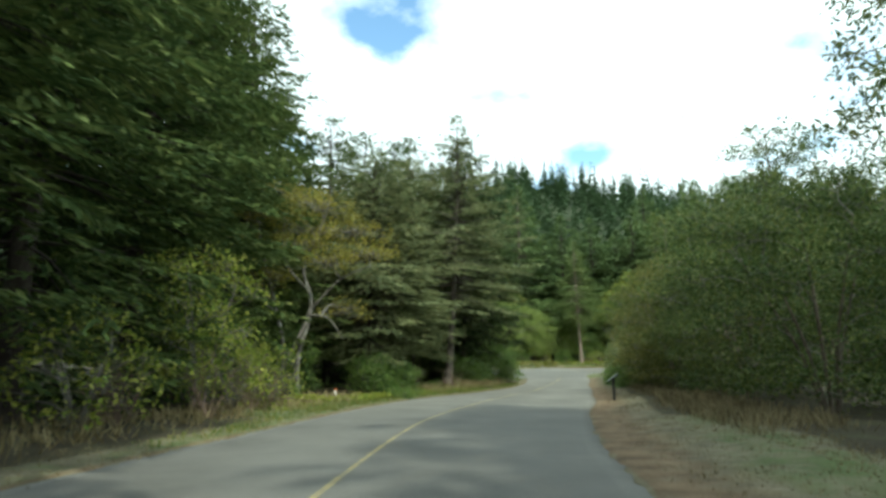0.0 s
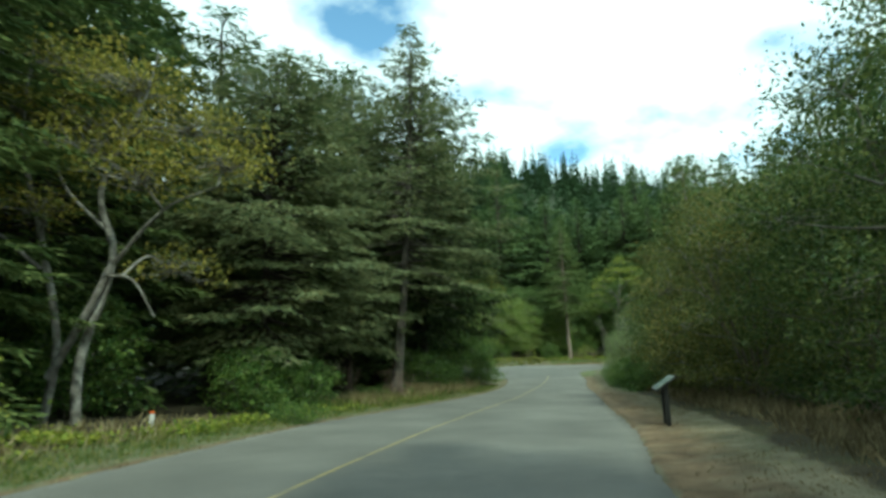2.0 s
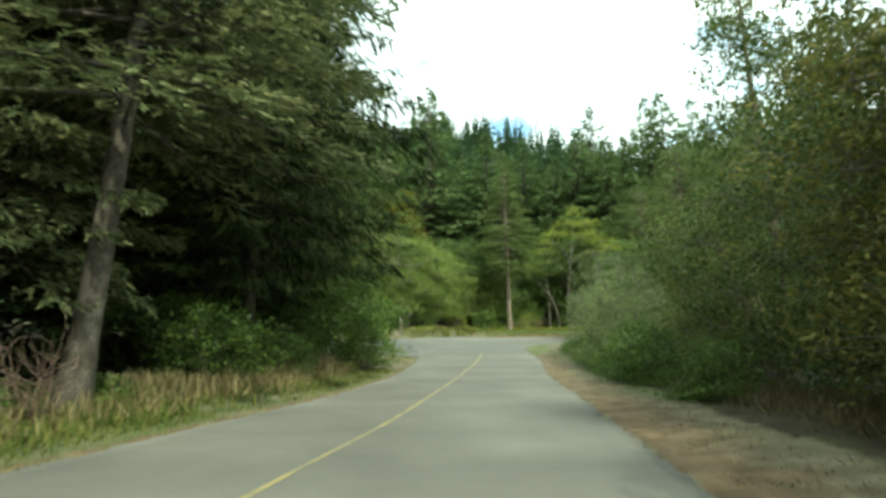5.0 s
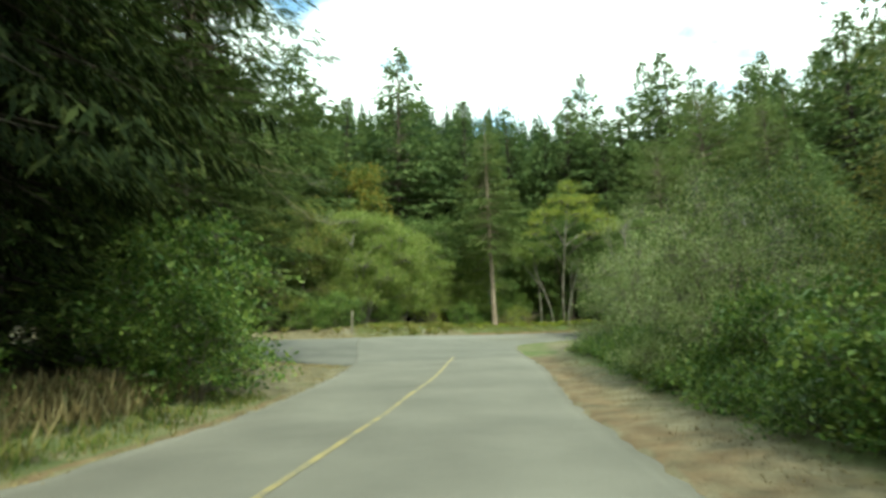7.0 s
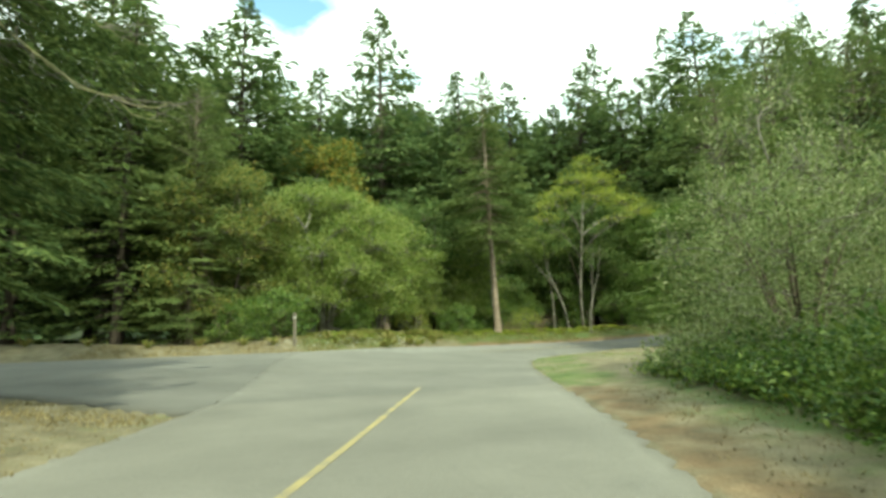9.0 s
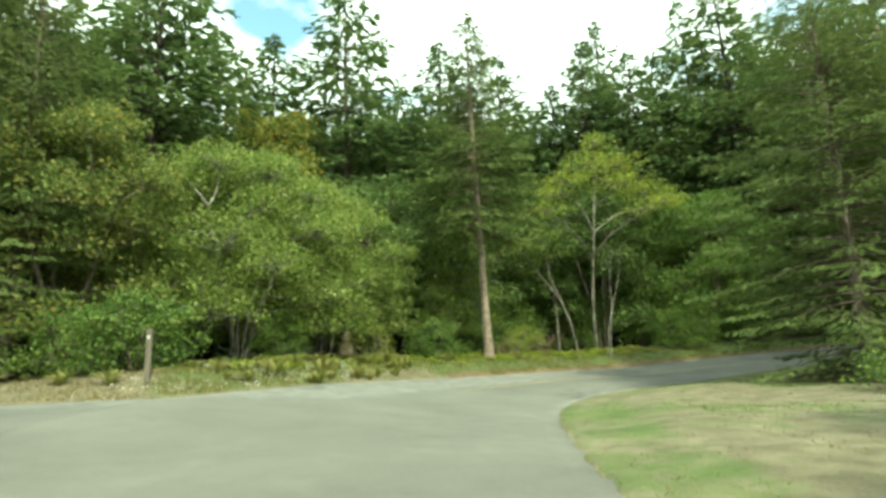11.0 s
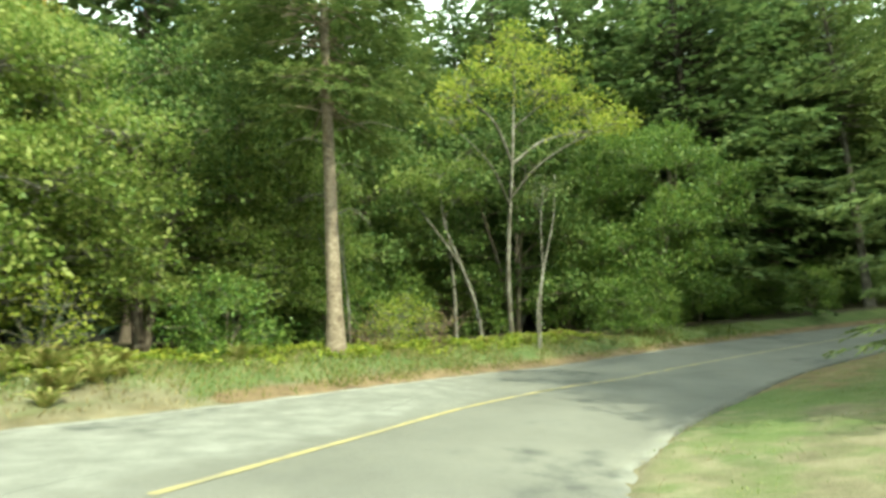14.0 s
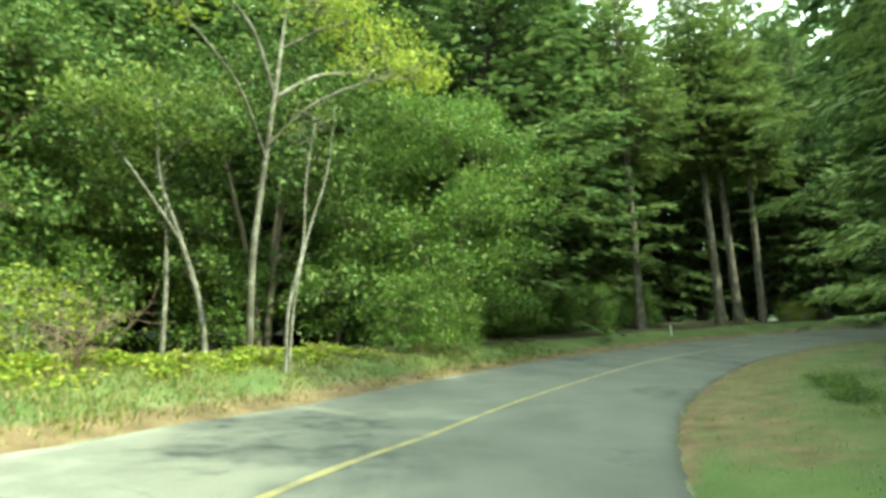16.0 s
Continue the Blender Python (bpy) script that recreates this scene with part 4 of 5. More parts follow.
for p_ in ([(0, 0, 6.2), (1.8, -0.6, 5.9), (3.2, -0.9, 4.7), (4.06, -0.7, 4.05), (5.0, 0.1, 4.25)], [(0, 0, 7.0), (1.9, -0.2, 6.7), (3.4, -0.4, 5.7), (4.3, 0.2, 5.2)],
           [(0, 0.1, 5.2), (1.9, 0.3, 5.4), (3.4, 0.5, 4.7), (4.3, 1.3, 4.4)], [(1.8, -0.6, 5.9), (3.0, -1.2, 5.4), (3.9, -1.6, 5.3)]):
    p_ = [tuple(limb_turn @ Vector(q_)) for q_ in p_]
    line_ = spline(p_, 5)
    line_ = line_ + limb_rng.normal(0, 0.07, line_.shape) * np.linspace(0, 1, len(line_))[:, None]
    limb_ = part("dead_limb", mesh_of("dead_limb", *tube(line_, np.linspace(0.034, 0.006, len(line_)), 6), [MOSSY], smooth=True), limbed, "pale mossy bare limb")
    rows_ = []
    for k in range(12):
        a_ = line_[limb_rng.integers(len(line_) // 3, len(line_))]
        tip_ = a_ + limb_rng.normal(0, 0.35, 3) + limb_turn @ Vector((0.4, 0.1, 0.0))
        rows_.append(tube(spline([a_, (a_ + tip_) / 2 + limb_rng.normal(0, 0.07, 3), tip_], 3), np.linspace(0.011, 0.003, 7), 4))
    tagged(part("twig_work", mesh_of("twig_work", *join(rows_), [TWIG], smooth=True), limb_), kind="stuff")

pole = plant("pole_conifer", conifer_shape(41, 17.4, 3.5, 0.36, 38, 7, 0.075, 5, 0.2, 0.45, (-0.1, 0.3), 0.18, 0.45, 0.75, 0.14, fill=0.14), BARK_TAN, MID_FIR, 19.6, 81.2,
      "conifer with a straight bare tan trunk and thin crown", "tree", turn=0.0)


for k in range(11):
    turn_, start_ = k * 2.4, 3.4 + 0.42 * k
    out_ = np.array([math.cos(turn_), math.sin(turn_), 0.0])
    reach_ = 0.9 + 0.5 * (k % 3)
    line_ = spline([out_ * 0.1 + (0, 0, start_), out_ * reach_ * 0.5 + (0, 0, start_ + 0.12), out_ * reach_ + (0, 0, start_ - 0.25)], 4)
    part("dead_limb", mesh_of("dead_limb", *tube(line_, np.linspace(0.022, 0.005, len(line_)), 5), [TWIG], smooth=True), pole, "thin grey dead limb")


# ---- broadleaf trees ----
plant("yellow_alder", leafy_shape(51, [
    ([(0.4, 0.0, -0.2), (0.3, 0.1, 1.4), (0.75, 0.2, 3.6), (0.4, 0.1, 5.2), (1.2, 0, 7.2), (1.5, 0, 8.6)], [0.11, 0.1, 0.085, 0.065, 0.04, 0.015]),
    ([(-0.5, 0.3, -0.2), (-0.3, 0.2, 1.8), (-0.9, 0.2, 4.2), (-1.5, 0.1, 6.6), (-1.4, 0, 9.0)], [0.095, 0.08, 0.07, 0.04, 0.015]),
    ([(-0.4, 0.2, 1.0), (0.5, 0.0, 2.6), (0.75, 0.2, 3.6)], [0.09, 0.08, 0.07]),
    ([(0.7, 0.2, 3.4), (2.0, -0.3, 4.6), (3.2, -0.4, 5.1)], [0.05, 0.035, 0.015]),
    ([(0.6, 0.2, 4.2), (-0.3, -0.3, 5.4), (-0.4, -0.3, 7.2)], [0.05, 0.035, 0.015]),
    ([(0.7, 0.1, 3.2), (1.6, -0.6, 3.0), (2.2, -0.8, 2.2)], [0.04, 0.03, 0.012]),
    ([(-0.8, 0.2, 3.4), (-2.2, -0.2, 4.6), (-3.2, -0.3, 4.8)], [0.05, 0.035, 0.015])],
    [(1.0, 0, 7.6, 1.5, 0.6), (2.4, 0.2, 6.6, 1.3, 0.5), (0.2, 0.3, 6.8, 1.5, 0.6), (3.2, -0.2, 5.6, 1.2, 0.4), (1.6, -0.6, 5.2, 1.2, 0.4), (-1.6, 0.1, 7.2, 1.0, 0.4),
     (-2.4, -0.2, 5.0, 1.0, 0.4), (-0.8, -0.3, 4.6, 1.0, 0.4), (0.2, 0.9, 8.2, 1.1, 0.5), (2.0, 0.4, 3.4, 0.8, 0.5), (-2.6, 0.2, 6.2, 1.2, 0.4), (-1.0, 0.4, 8.4, 1.2, 0.5), (0.4, -0.5, 5.9, 1.2, 0.4)], 60, 0.115, 0.04, 40, 0.2),
    BARK_PALE, LEAF_YELLOW, -6.3, 25.8, "yellowing alder with pale leaning forked trunks", "tree")
plant("lime_alder", leafy_shape(52, [
    ([(0, 0, -0.2), (-0.21, -0.41, 2.5), (-0.07, -0.62, 5), (0, -1, 7.2), (0.6, -0.4, 10), (1.1, 0, 12.4)], [0.1, 0.09, 0.075, 0.06, 0.04, 0.015]),
    ([(0.02, -0.91, 7), (-1, -1.3, 8.6), (-2.8, -1.6, 9.4)], [0.07, 0.05, 0.02]),
    ([(0.07, -0.81, 7), (1.4, -1.2, 8), (3.6, -1.5, 8.6)], [0.07, 0.05, 0.02]),
    ([(-0.07, -0.79, 5.6), (0.83, -1.62, 6.8), (2.6, -2.2, 7.9), (4.2, -2.4, 8.4)], [0.05, 0.04, 0.03, 0.012]),
    ([(-0.13, -0.81, 5.2), (-1.45, -1.73, 6.6), (-3.2, -2.2, 7.8)], [0.045, 0.035, 0.012]),
    ([(0.3, -0.7, 8.6), (1.8, -1, 9.8), (3.2, -1.2, 10.3)], [0.045, 0.03, 0.012])],
    [(-1.8, -1.3, 9.9, 1.5, 0.45), (0.9, -0.6, 12.6, 1.2, 0.6), (2, -1, 11.2, 1.5, 0.5), (3.4, -1.3, 9.4, 1.6, 0.4), (0, -0.8, 11.2, 1.5, 0.5), (2.6, -0.6, 10.2, 1.4, 0.45), (-2.8, -1.6, 9, 1, 0.35), (4.6, -1.4, 8.9, 1.1, 0.35), (1, -1.5, 9.8, 1.2, 0.4), (3.8, -2.4, 8.5, 1.2, 0.3), (-3.2, -2.2, 7.9, 1.1, 0.3), (2.4, -2.2, 8, 0.9, 0.3)],
    42, 0.14, 0.04, 20, 0.1), BARK_ALDER, LEAF_LIME, 28.0, 87.7, "yellow-green alder with a pale trunk and flat crown", "tree")
plant("leaning_alder", leafy_shape(53, [
    ([(0.5, 0, -0.2), (0.2, 0, 1.6), (-0.4, 0.1, 3.4), (-1.0, 0.1, 5.0), (-1.2, 0, 7.4)], [0.09, 0.08, 0.07, 0.05, 0.02]),
    ([(-0.35, 0.1, 3.2), (-1.4, -0.2, 4.4), (-2.8, -0.4, 6.0)], [0.05, 0.04, 0.02]),
    ([(-0.5, 0.5, -0.2), (-0.55, 0.4, 2.4), (-0.8, 0.4, 5.4)], [0.07, 0.06, 0.02])],
    [(-1.4, 0, 7.0, 1.2, 0.5), (-2.6, -0.3, 6.2, 1.2, 0.5), (-0.4, 0.2, 6.0, 1.1, 0.5), (0.4, 0.3, 7.4, 1.2, 0.6)], 55, 0.16, 0.03, 12), BARK_PALE, LEAF_GREEN, 27.1, 89.4,
    "leaning pale-trunked young alder with thin green leaves", "tree")
sapling = plant("sapling", leafy_shape(54, [
    ([(0, 0, -0.2), (0.05, 0, 1.3), (0.35, 0, 2.6), (0.4, 0, 4.0), (0.6, 0, 5.4)], [0.034, 0.03, 0.026, 0.02, 0.008]),
    ([(0.1, 0.05, -0.2), (0.2, 0.05, 1.4), (0.45, 0, 2.8), (1.0, 0.1, 4.4), (1.2, 0.1, 6.0)], [0.03, 0.028, 0.024, 0.018, 0.008])],
    [(0.8, 0, 5.4, 0.8, 0.4), (0.3, 0, 4.9, 0.6, 0.3)], 35, 0.1, 0.012, 12), BARK_PALE, LEAF_OLIVE, 26.7, 83.7, "thin pale twin-stemmed sapling with few leaves", "tree")

again(sapling, 20.4, 84.4, 2.1, 0.85)
again(sapling, 21.0, 85.6, 4.0, 0.95)

round_a = plant("broadleaf_tree", leafy_shape(61, many_stems(61, 6, 2.6, 6.0, 0.09), dome_lobes(61, 4.2, 8.2, 0.9, 36, 0.3), 95, 0.135, 0.045, 22), BARK_PALE, LEAF_GREEN, 9.4, 78.4,
                "rounded broadleaf tree with fresh green leaves", "tree", "broadleaf trees behind the junction")
round_b = plant("broadleaf_tree", leafy_shape(62, many_stems(62, 3, 1.6, 6.5, 0.12), dome_lobes(62, 3.8, 9.4, 1.0, 28, 0.32), 62, 0.155, 0.04, 10), BARK, LEAF_SHADE, 15.2, 85.2,
                "rounded broadleaf tree with deep green leaves", "tree", "broadleaf trees behind the junction")
maple = plant("maple_tree", leafy_shape(63, many_stems(63, 3, 1.6, 10, 0.16), dome_lobes(63, 4.2, 15.0, 6.5, 22), 32, 0.28, 0.05, 6), BARK, LEAF_MAPLE, 8.9, 91,
              "tall maple with leaves turning orange at the top", "tree")
turning = plant("maple_tree", leafy_shape(64, many_stems(64, 3, 1.4, 6, 0.12), dome_lobes(64, 3.0, 9.0, 0.7, 28), 95, 0.135, 0.04, 10), BARK, LEAF_MID, 4.8, 75.4,
                "broadleaf tree with yellowing green leaves", "tree")
right_leafy = plant("broadleaf_tree", leafy_shape(65, many_stems(65, 4, 2.0, 6.8, 0.12), dome_lobes(65, 4.6, 10.4, 0.3, 40, 0.3), 86, 0.135, 0.04, 12), BARK, LEAF_DEEP, 36.4, 88.9,
                    "wide broadleaf tree with green leaves down to the ground", "tree", "broadleaf trees along the bend")
for kind_, x_, y_, turn_, size_ in [(round_a, 12.4, 81.5, 1.9, 0.9), (round_a, 18.0, 87.4, 3.0, 0.92), (round_a, 6.0, 82, 4.0, 0.95), (round_b, 21.6, 91.6, 0.7, 1.0), (right_leafy, 39.0, 90.6, 2.2, 0.7),
                                    (round_b, 30.2, 91.0, 5.1, 1.15), (round_a, 24.5, 95, 2.4, 1.0), (turning, 0.8, 83, 2.0, 1.0), (round_b, 9.5, 85, 1.0, 0.9)]:
    again(kind_, x_, y_, turn_, size_)
for x_, y_, turn_, size_ in [(22.5, 94.0, 1.2, 0.95), (29.5, 95.6, 2.8, 1.0), (35.0, 94.6, 4.1, 1.0)]:
    again(round_b, x_, y_, turn_, size_ * 1.35)

# ---- shrubs along the right side ----
willow_a = plant("willow_shrub", leafy_shape(71, many_stems(71, 6, 1.8, 4.4, 0.05), dome_lobes(71, 3.0, 6.0, 0.7, 19, 0.36) + skirt(1.5, 6, 0.5, 0.8), 118, 0.105, 0.025, 12, 0.1, shell=0.84, narrow=0.42, low=-0.05, shrub=True, facing=0.7), BARK, LEAF_OLIVE, 8.5, 15.8,
                 "dense olive-green willow shrub reaching the ground", "shrub", "willows along the road")
willow_b = plant("willow_shrub", leafy_shape(72, many_stems(72, 6, 1.6, 5.0, 0.05), dome_lobes(72, 2.8, 7.0, 0.8, 21, 0.36) + skirt(1.4, 6, 0.5, 0.75), 118, 0.105, 0.025, 12, 0.1, shell=0.84, narrow=0.42, low=-0.05, shrub=True, facing=0.7), BARK, LEAF_OLIVE, 9.7, 21.2,
                 "tall olive-green willow shrub with yellowing tips", "shrub", "willows along the road")
willow_c = plant("willow_shrub", leafy_shape(75, many_stems(75, 6, 1.7, 4.4, 0.05), dome_lobes(75, 2.8, 6.4, 0.7, 20, 0.36) + skirt(1.5, 6, 0.5, 0.8), 122, 0.1, 0.025, 12, 0.1, shell=0.84, narrow=0.44, low=-0.05, shrub=True, facing=0.7), BARK, LEAF_GOLDEN, 10.5, 28.4,
                 "willow shrub with yellow-green leaves", "shrub", "willows along the road")
for kind_, x_, y_, turn_, size_ in [(willow_b, 10.6, 25.0, 1.0, 0.85), (willow_c, 11.9, 32.6, 2.0, 1.0), (willow_b, 13.3, 36.4, 3.1, 0.92), (willow_a, 14.2, 40.4, 4.4, 0.95), (willow_c, 15.8, 43.8, 5.4, 0.62), (willow_c, 13.4, 34.0, 0.4, 1.0),
                                    (willow_a, 18.0, 50.6, 0.6, 0.85), (willow_b, 13.8, 22.5, 2.6, 1.15), (willow_a, 12.6, 16, 3.7, 1.2), (willow_b, 16, 29.5, 4.9, 1.15), (willow_b, 18.4, 37.5, 0.2, 1.15),
                                    (willow_a, 8.8, 8.5, 1.4, 1.0), (willow_a, 20.5, 46, 1.5, 0.95), (willow_b, 22.5, 53.5, 2.8, 0.7)]:
    again(kind_, x_, y_, turn_, size_)
silver = plant("silver_willow", leafy_shape(73, many_stems(73, 8, 2.0, 4.2, 0.04), dome_lobes(73, 2.5, 4.2, 0.0, 22) + skirt(2.0, 9) + [(2.3 * (1 - 0.055 * k) * np.cos(k * 2.4), 2.3 * (1 - 0.055 * k) * np.sin(k * 2.4), 2.5 + 0.16 * k + 0.5 * (k % 3 == 0), 0.26, 0.85) for k in range(16)],
                                               170, 0.095, 0.02, 14, -0.25, 0.9, narrow=0.3, shrub=True), BARK, LEAF_SILVER, 17.5, 55.7, "silvery-leaved willow shrub with upright tips", "shrub", scale=0.85)
again(silver, 20.8, 59.2, 2.0, 0.85)
again(silver, 14.4, 47.6, 4.0, 0.68)
tall_aspen = plant("tall_willow", leafy_shape(74, [([(0, 0, -0.2), (0.1, 0, 4), (0.4, 0, 8), (0.5, 0, 11.2)], [0.14, 0.12, 0.07, 0.02]), ([(0.1, 0, 4), (-1.0, 0.2, 7), (-1.5, 0.2, 9.5)], [0.08, 0.05, 0.02])],
                                              dome_lobes(74, 2.3, 11.8, 5.2, 24, 0.36), 40, 0.17, 0.025, 8, narrow=0.4), BARK, LEAF_OLIVE, 15.4, 33.8,
                   "tall thin willow with airy grey-green leaves", "tree", "tall willows behind the shrubs", scale=0.72)
for x_, y_, turn_, size_ in [(13.4, 24.8, 1.0, 0.95), (17.5, 33, 2.2, 1.05), (17.2, 43.5, 3.0, 1.1), (9.2, 12.0, 4.0, 0.9)]:
    again(tall_aspen, x_, y_, turn_, size_)

# ---- shrubs along the left side ----
bush_a = plant("green_bush", leafy_shape(81, many_stems(81, 6, 1.0, 1.7, 0.03), dome_lobes(81, 1.5, 2.3, 0.0, 14, 0.4), 120, 0.115, 0.015, 5, shrub=True), BARK, LEAF_DEEP, -3.4, 29.4,
               "rounded green bush at the edge of the forest", "shrub", "green bushes along the verge", scale=0.78)
bush_b = plant("dark_bush", leafy_shape(82, many_stems(82, 6, 1.2, 3.0, 0.03), dome_lobes(82, 1.9, 3.9, 0.0, 20, 0.38), 72, 0.14, 0.02, 5, shrub=True), BARK, LEAF_DEEP, 4.75, 49.5,
               "tall glossy dark green bush at the corner", "shrub", "dark bushes along the verge", scale=0.86)
bush_y = plant("yellow_bush", leafy_shape(83, many_stems(83, 6, 0.8, 1.5, 0.02), dome_lobes(83, 1.1, 2.0, 0.1, 12, 0.42), 55, 0.1, 0.016, 14, shrub=True), TWIG, LEAF_LIME, -5.7, 21.4,
               "leggy yellow-green bush at the forest edge", "shrub", "yellow bushes")
for kind_, x_, y_, turn_, size_ in [(bush_a, -2.2, 31.3, 2.0, 0.66), (bush_a, 1.7, 42.8, 1.0, 0.85), (bush_b, 0.6, 44.6, 1.0, 0.6), (bush_a, 3.2, 45.2, 4.0, 0.55), (bush_b, 36.0, 87.7, 0.4, 0.55), (bush_b, 38.8, 88.4, 1.0, 0.6), (bush_b, 41.6, 88.9, 2.0, 0.65), (bush_b, 45.0, 89.2, 3.0, 0.7), (bush_b, 48.4, 89.3, 4.0, 0.7), (bush_b, 53.6, 89.0, 5.0, 0.6), (bush_y, 64.6, 83.8, 1.0, 0.7), (bush_y, 66.4, 83.2, 2.0, 0.6), (bush_b, 72, 83.4, 0.6, 0.9), (bush_b, 76, 82.0, 1.6, 0.9), (bush_b, 80, 80.4, 2.6, 1.0), (bush_b, 84, 78.8, 3.6, 1.0), (bush_b, 88, 77.2, 4.6, 1.0), (bush_b, 3.4, 54.2, 4.2, 0.7),
                                    (bush_b, 2.4, 53.0, 5.0, 0.7), (bush_b, 5.3, 48.5, 2.0, 0.5), (bush_b, -9.4, 27.4, 0, 1.0), (bush_y, -7.6, 23.0, 2.8, 1.15), (bush_y, -6.0, 18.6, 0.8, 1.1), (bush_y, -6.9, 13.2, 4.8, 1.15), (bush_b, -8.2, 20.0, 3.6, 0.9), (bush_b, -7.2, 27.8, 0.6, 0.8),
                                    (bush_y, 14.2, 79.3, 0.5, 0.85), (bush_y, 21.6, 83.6, 1.7, 0.75), (bush_y, 22.6, 84.6, 3.0, 0.85), (bush_a, 17.2, 81.2, 4.4, 0.8), (bush_b, 33.2, 85.9, 4.0, 0.66), (bush_a, 43.0, 89.4, 3.0, 0.9), (bush_a, 46.5, 90.0, 1.6, 0.8), (bush_b, 50.4, 89.8, 0.4, 0.8), (bush_b, 20.2, 86.6, 2.6, 0.7), (bush_b, 24.2, 91.0, 1.1, 0.9), (bush_b, 28.8, 91.8, 3.1, 0.9), (bush_b, 22.0, 89.2, 0.1, 0.8), (bush_b, 31.8, 89.4, 5.1, 0.9), (bush_a, 13.6, 45.6, 0.6, 0.7), (bush_a, 12.9, 43.9, 1.6, 0.42), (bush_a, 13.9, 48.6, 2.6, 0.42), (bush_a, 14.7, 51.4, 3.6, 0.42), (bush_a, 12.2, 42.4, 5.0, 0.66),
                                    (bush_a, 11.6, 38.6, 3.1, 0.5), (bush_a, 7.5, 73.1, 1.1, 0.95), (bush_a, 6.2, 73.0, 2.3, 0.8), (bush_b, 31.8, 85.8, 3.3, 0.6), (bush_a, 36.0, 88.2, 0.9, 0.9), (bush_b, 11.0, 77.0, 5.6, 0.5)]:
    again(kind_, x_, y_, turn_, size_)
bramble = plant("bramble", leafy_shape(84, many_stems(84, 7, 1.0, 0.6, 0.012), dome_lobes(84, 1.4, 0.85, 0.0, 10, 0.36), 120, 0.095, 0.012, 4, shrub=True), TWIG, LEAF_DEEP, 16.2, 52.2,
                "low sprawling bramble with green leaves", "shrub", "brambles beside the road")
for x_, y_, turn_, size_ in [(31.8, 75.4, 0.2, 0.3), (33.6, 76.0, 1.2, 0.34), (30.4, 74.3, 2.2, 0.28), (12.2, 43.2, 0.4, 0.5), (12.6, 44.4, 1.4, 0.55), (13.0, 45.7, 2.4, 0.55), (13.3, 46.9, 3.4, 0.5), (12.9, 44.9, 4.4, 0.7), (13.6, 46.2, 5.4, 0.7), (13.9, 48.8, 0.9, 0.5), (14.2, 50.2, 1.9, 0.5), (15.6, 49.8, 1.0, 0.9), (16.6, 54.4, 2.0, 0.9), (17.4, 57.6, 3.0, 0.7), (14.6, 47.2, 4.0, 0.9), (13.2, 42.6, 0.7, 0.8), (-1.9, 28.4, 2.4, 0.55), (13.9, 47.6, 2.1, 0.55), (14.3, 49.4, 3.1, 0.65), (14.8, 51.2, 4.1, 0.65), (15.3, 53.0, 5.1, 0.65), (15.8, 54.9, 6.1, 0.6), (16.2, 56.6, 1.1, 0.55), (24.2, 66.0, 1.2, 0.9)]:
    again(bramble, x_, y_, turn_, size_)


vine_maple = plant("vine_maple", leafy_shape(85, many_stems(85, 5, 0.9, 3.6, 0.03), dome_lobes(85, 1.5, 4.3, 0.5, 20, 0.36), 62, 0.1, 0.016, 12), TWIG, LEAF_LIME, -6.2, 16.8,
                   "slender yellow-green vine maple against dark trees", "tree")


def bare_brush(x, y, seed, tall, wide, label):
    """A leafless shrub: thin forking stems only."""
    rng = np.random.default_rng(seed)
    root = new("dead_brush")
    root.location = (x, y, height(x, y) - 0.04)
    twigs = []
    for k in range(9):
        a, r = rng.random() * 6.28, wide * rng.uniform(0.3, 1)
        top = np.array([np.cos(a) * r, np.sin(a) * r, tall * rng.uniform(0.6, 1.0)])
        line = spline([(0, 0, -0.05), top * (0.4, 0.4, 0.5) + rng.normal(0, 0.08, 3), top], 4)
        part("stem", mesh_of("stem", *tube(line, np.linspace(0.016, 0.004, len(line)), 4), [DEAD_TWIG], smooth=True), root)
        for j in range(9):
            p = line[rng.integers(2, len(line))]
            tip = p + rng.normal(0, 0.28, 3) + (0, 0, 0.22)
            twigs.append(tube(spline([p, (p + tip) / 2 + rng.normal(0, 0.05, 3), tip], 2), [0.007, 0.006, 0.005, 0.004, 0.002], 3))
    tagged(part("twig_work", mesh_of("twig_work", *join(twigs), [DEAD_TWIG], smooth=True), root), kind="stuff")
    return tagged(root, label, "shrub", "bare brush")


for k, (x_, y_, tall_, wide_) in enumerate([(-5.6, 16.0, 1.3, 0.9), (-6.3, 13.6, 1.2, 0.8), (-5.4, 18.4, 1.1, 0.8), (-5.3, 19.6, 1.0, 0.8), (-1.6, 37.2, 1.3, 0.7), (0.6, 37.6, 1.2, 0.8), (23.0, 83.2, 1.1, 0.9), (21.2, 83.4, 0.8, 1.3), (12.6, 39.4, 0.7, 0.7), (14.4, 44.8, 0.8, 0.8)]):
    bare_brush(x_, y_, 300 + k, tall_, wide_, "leafless pinkish-brown brush with thin forking twigs")


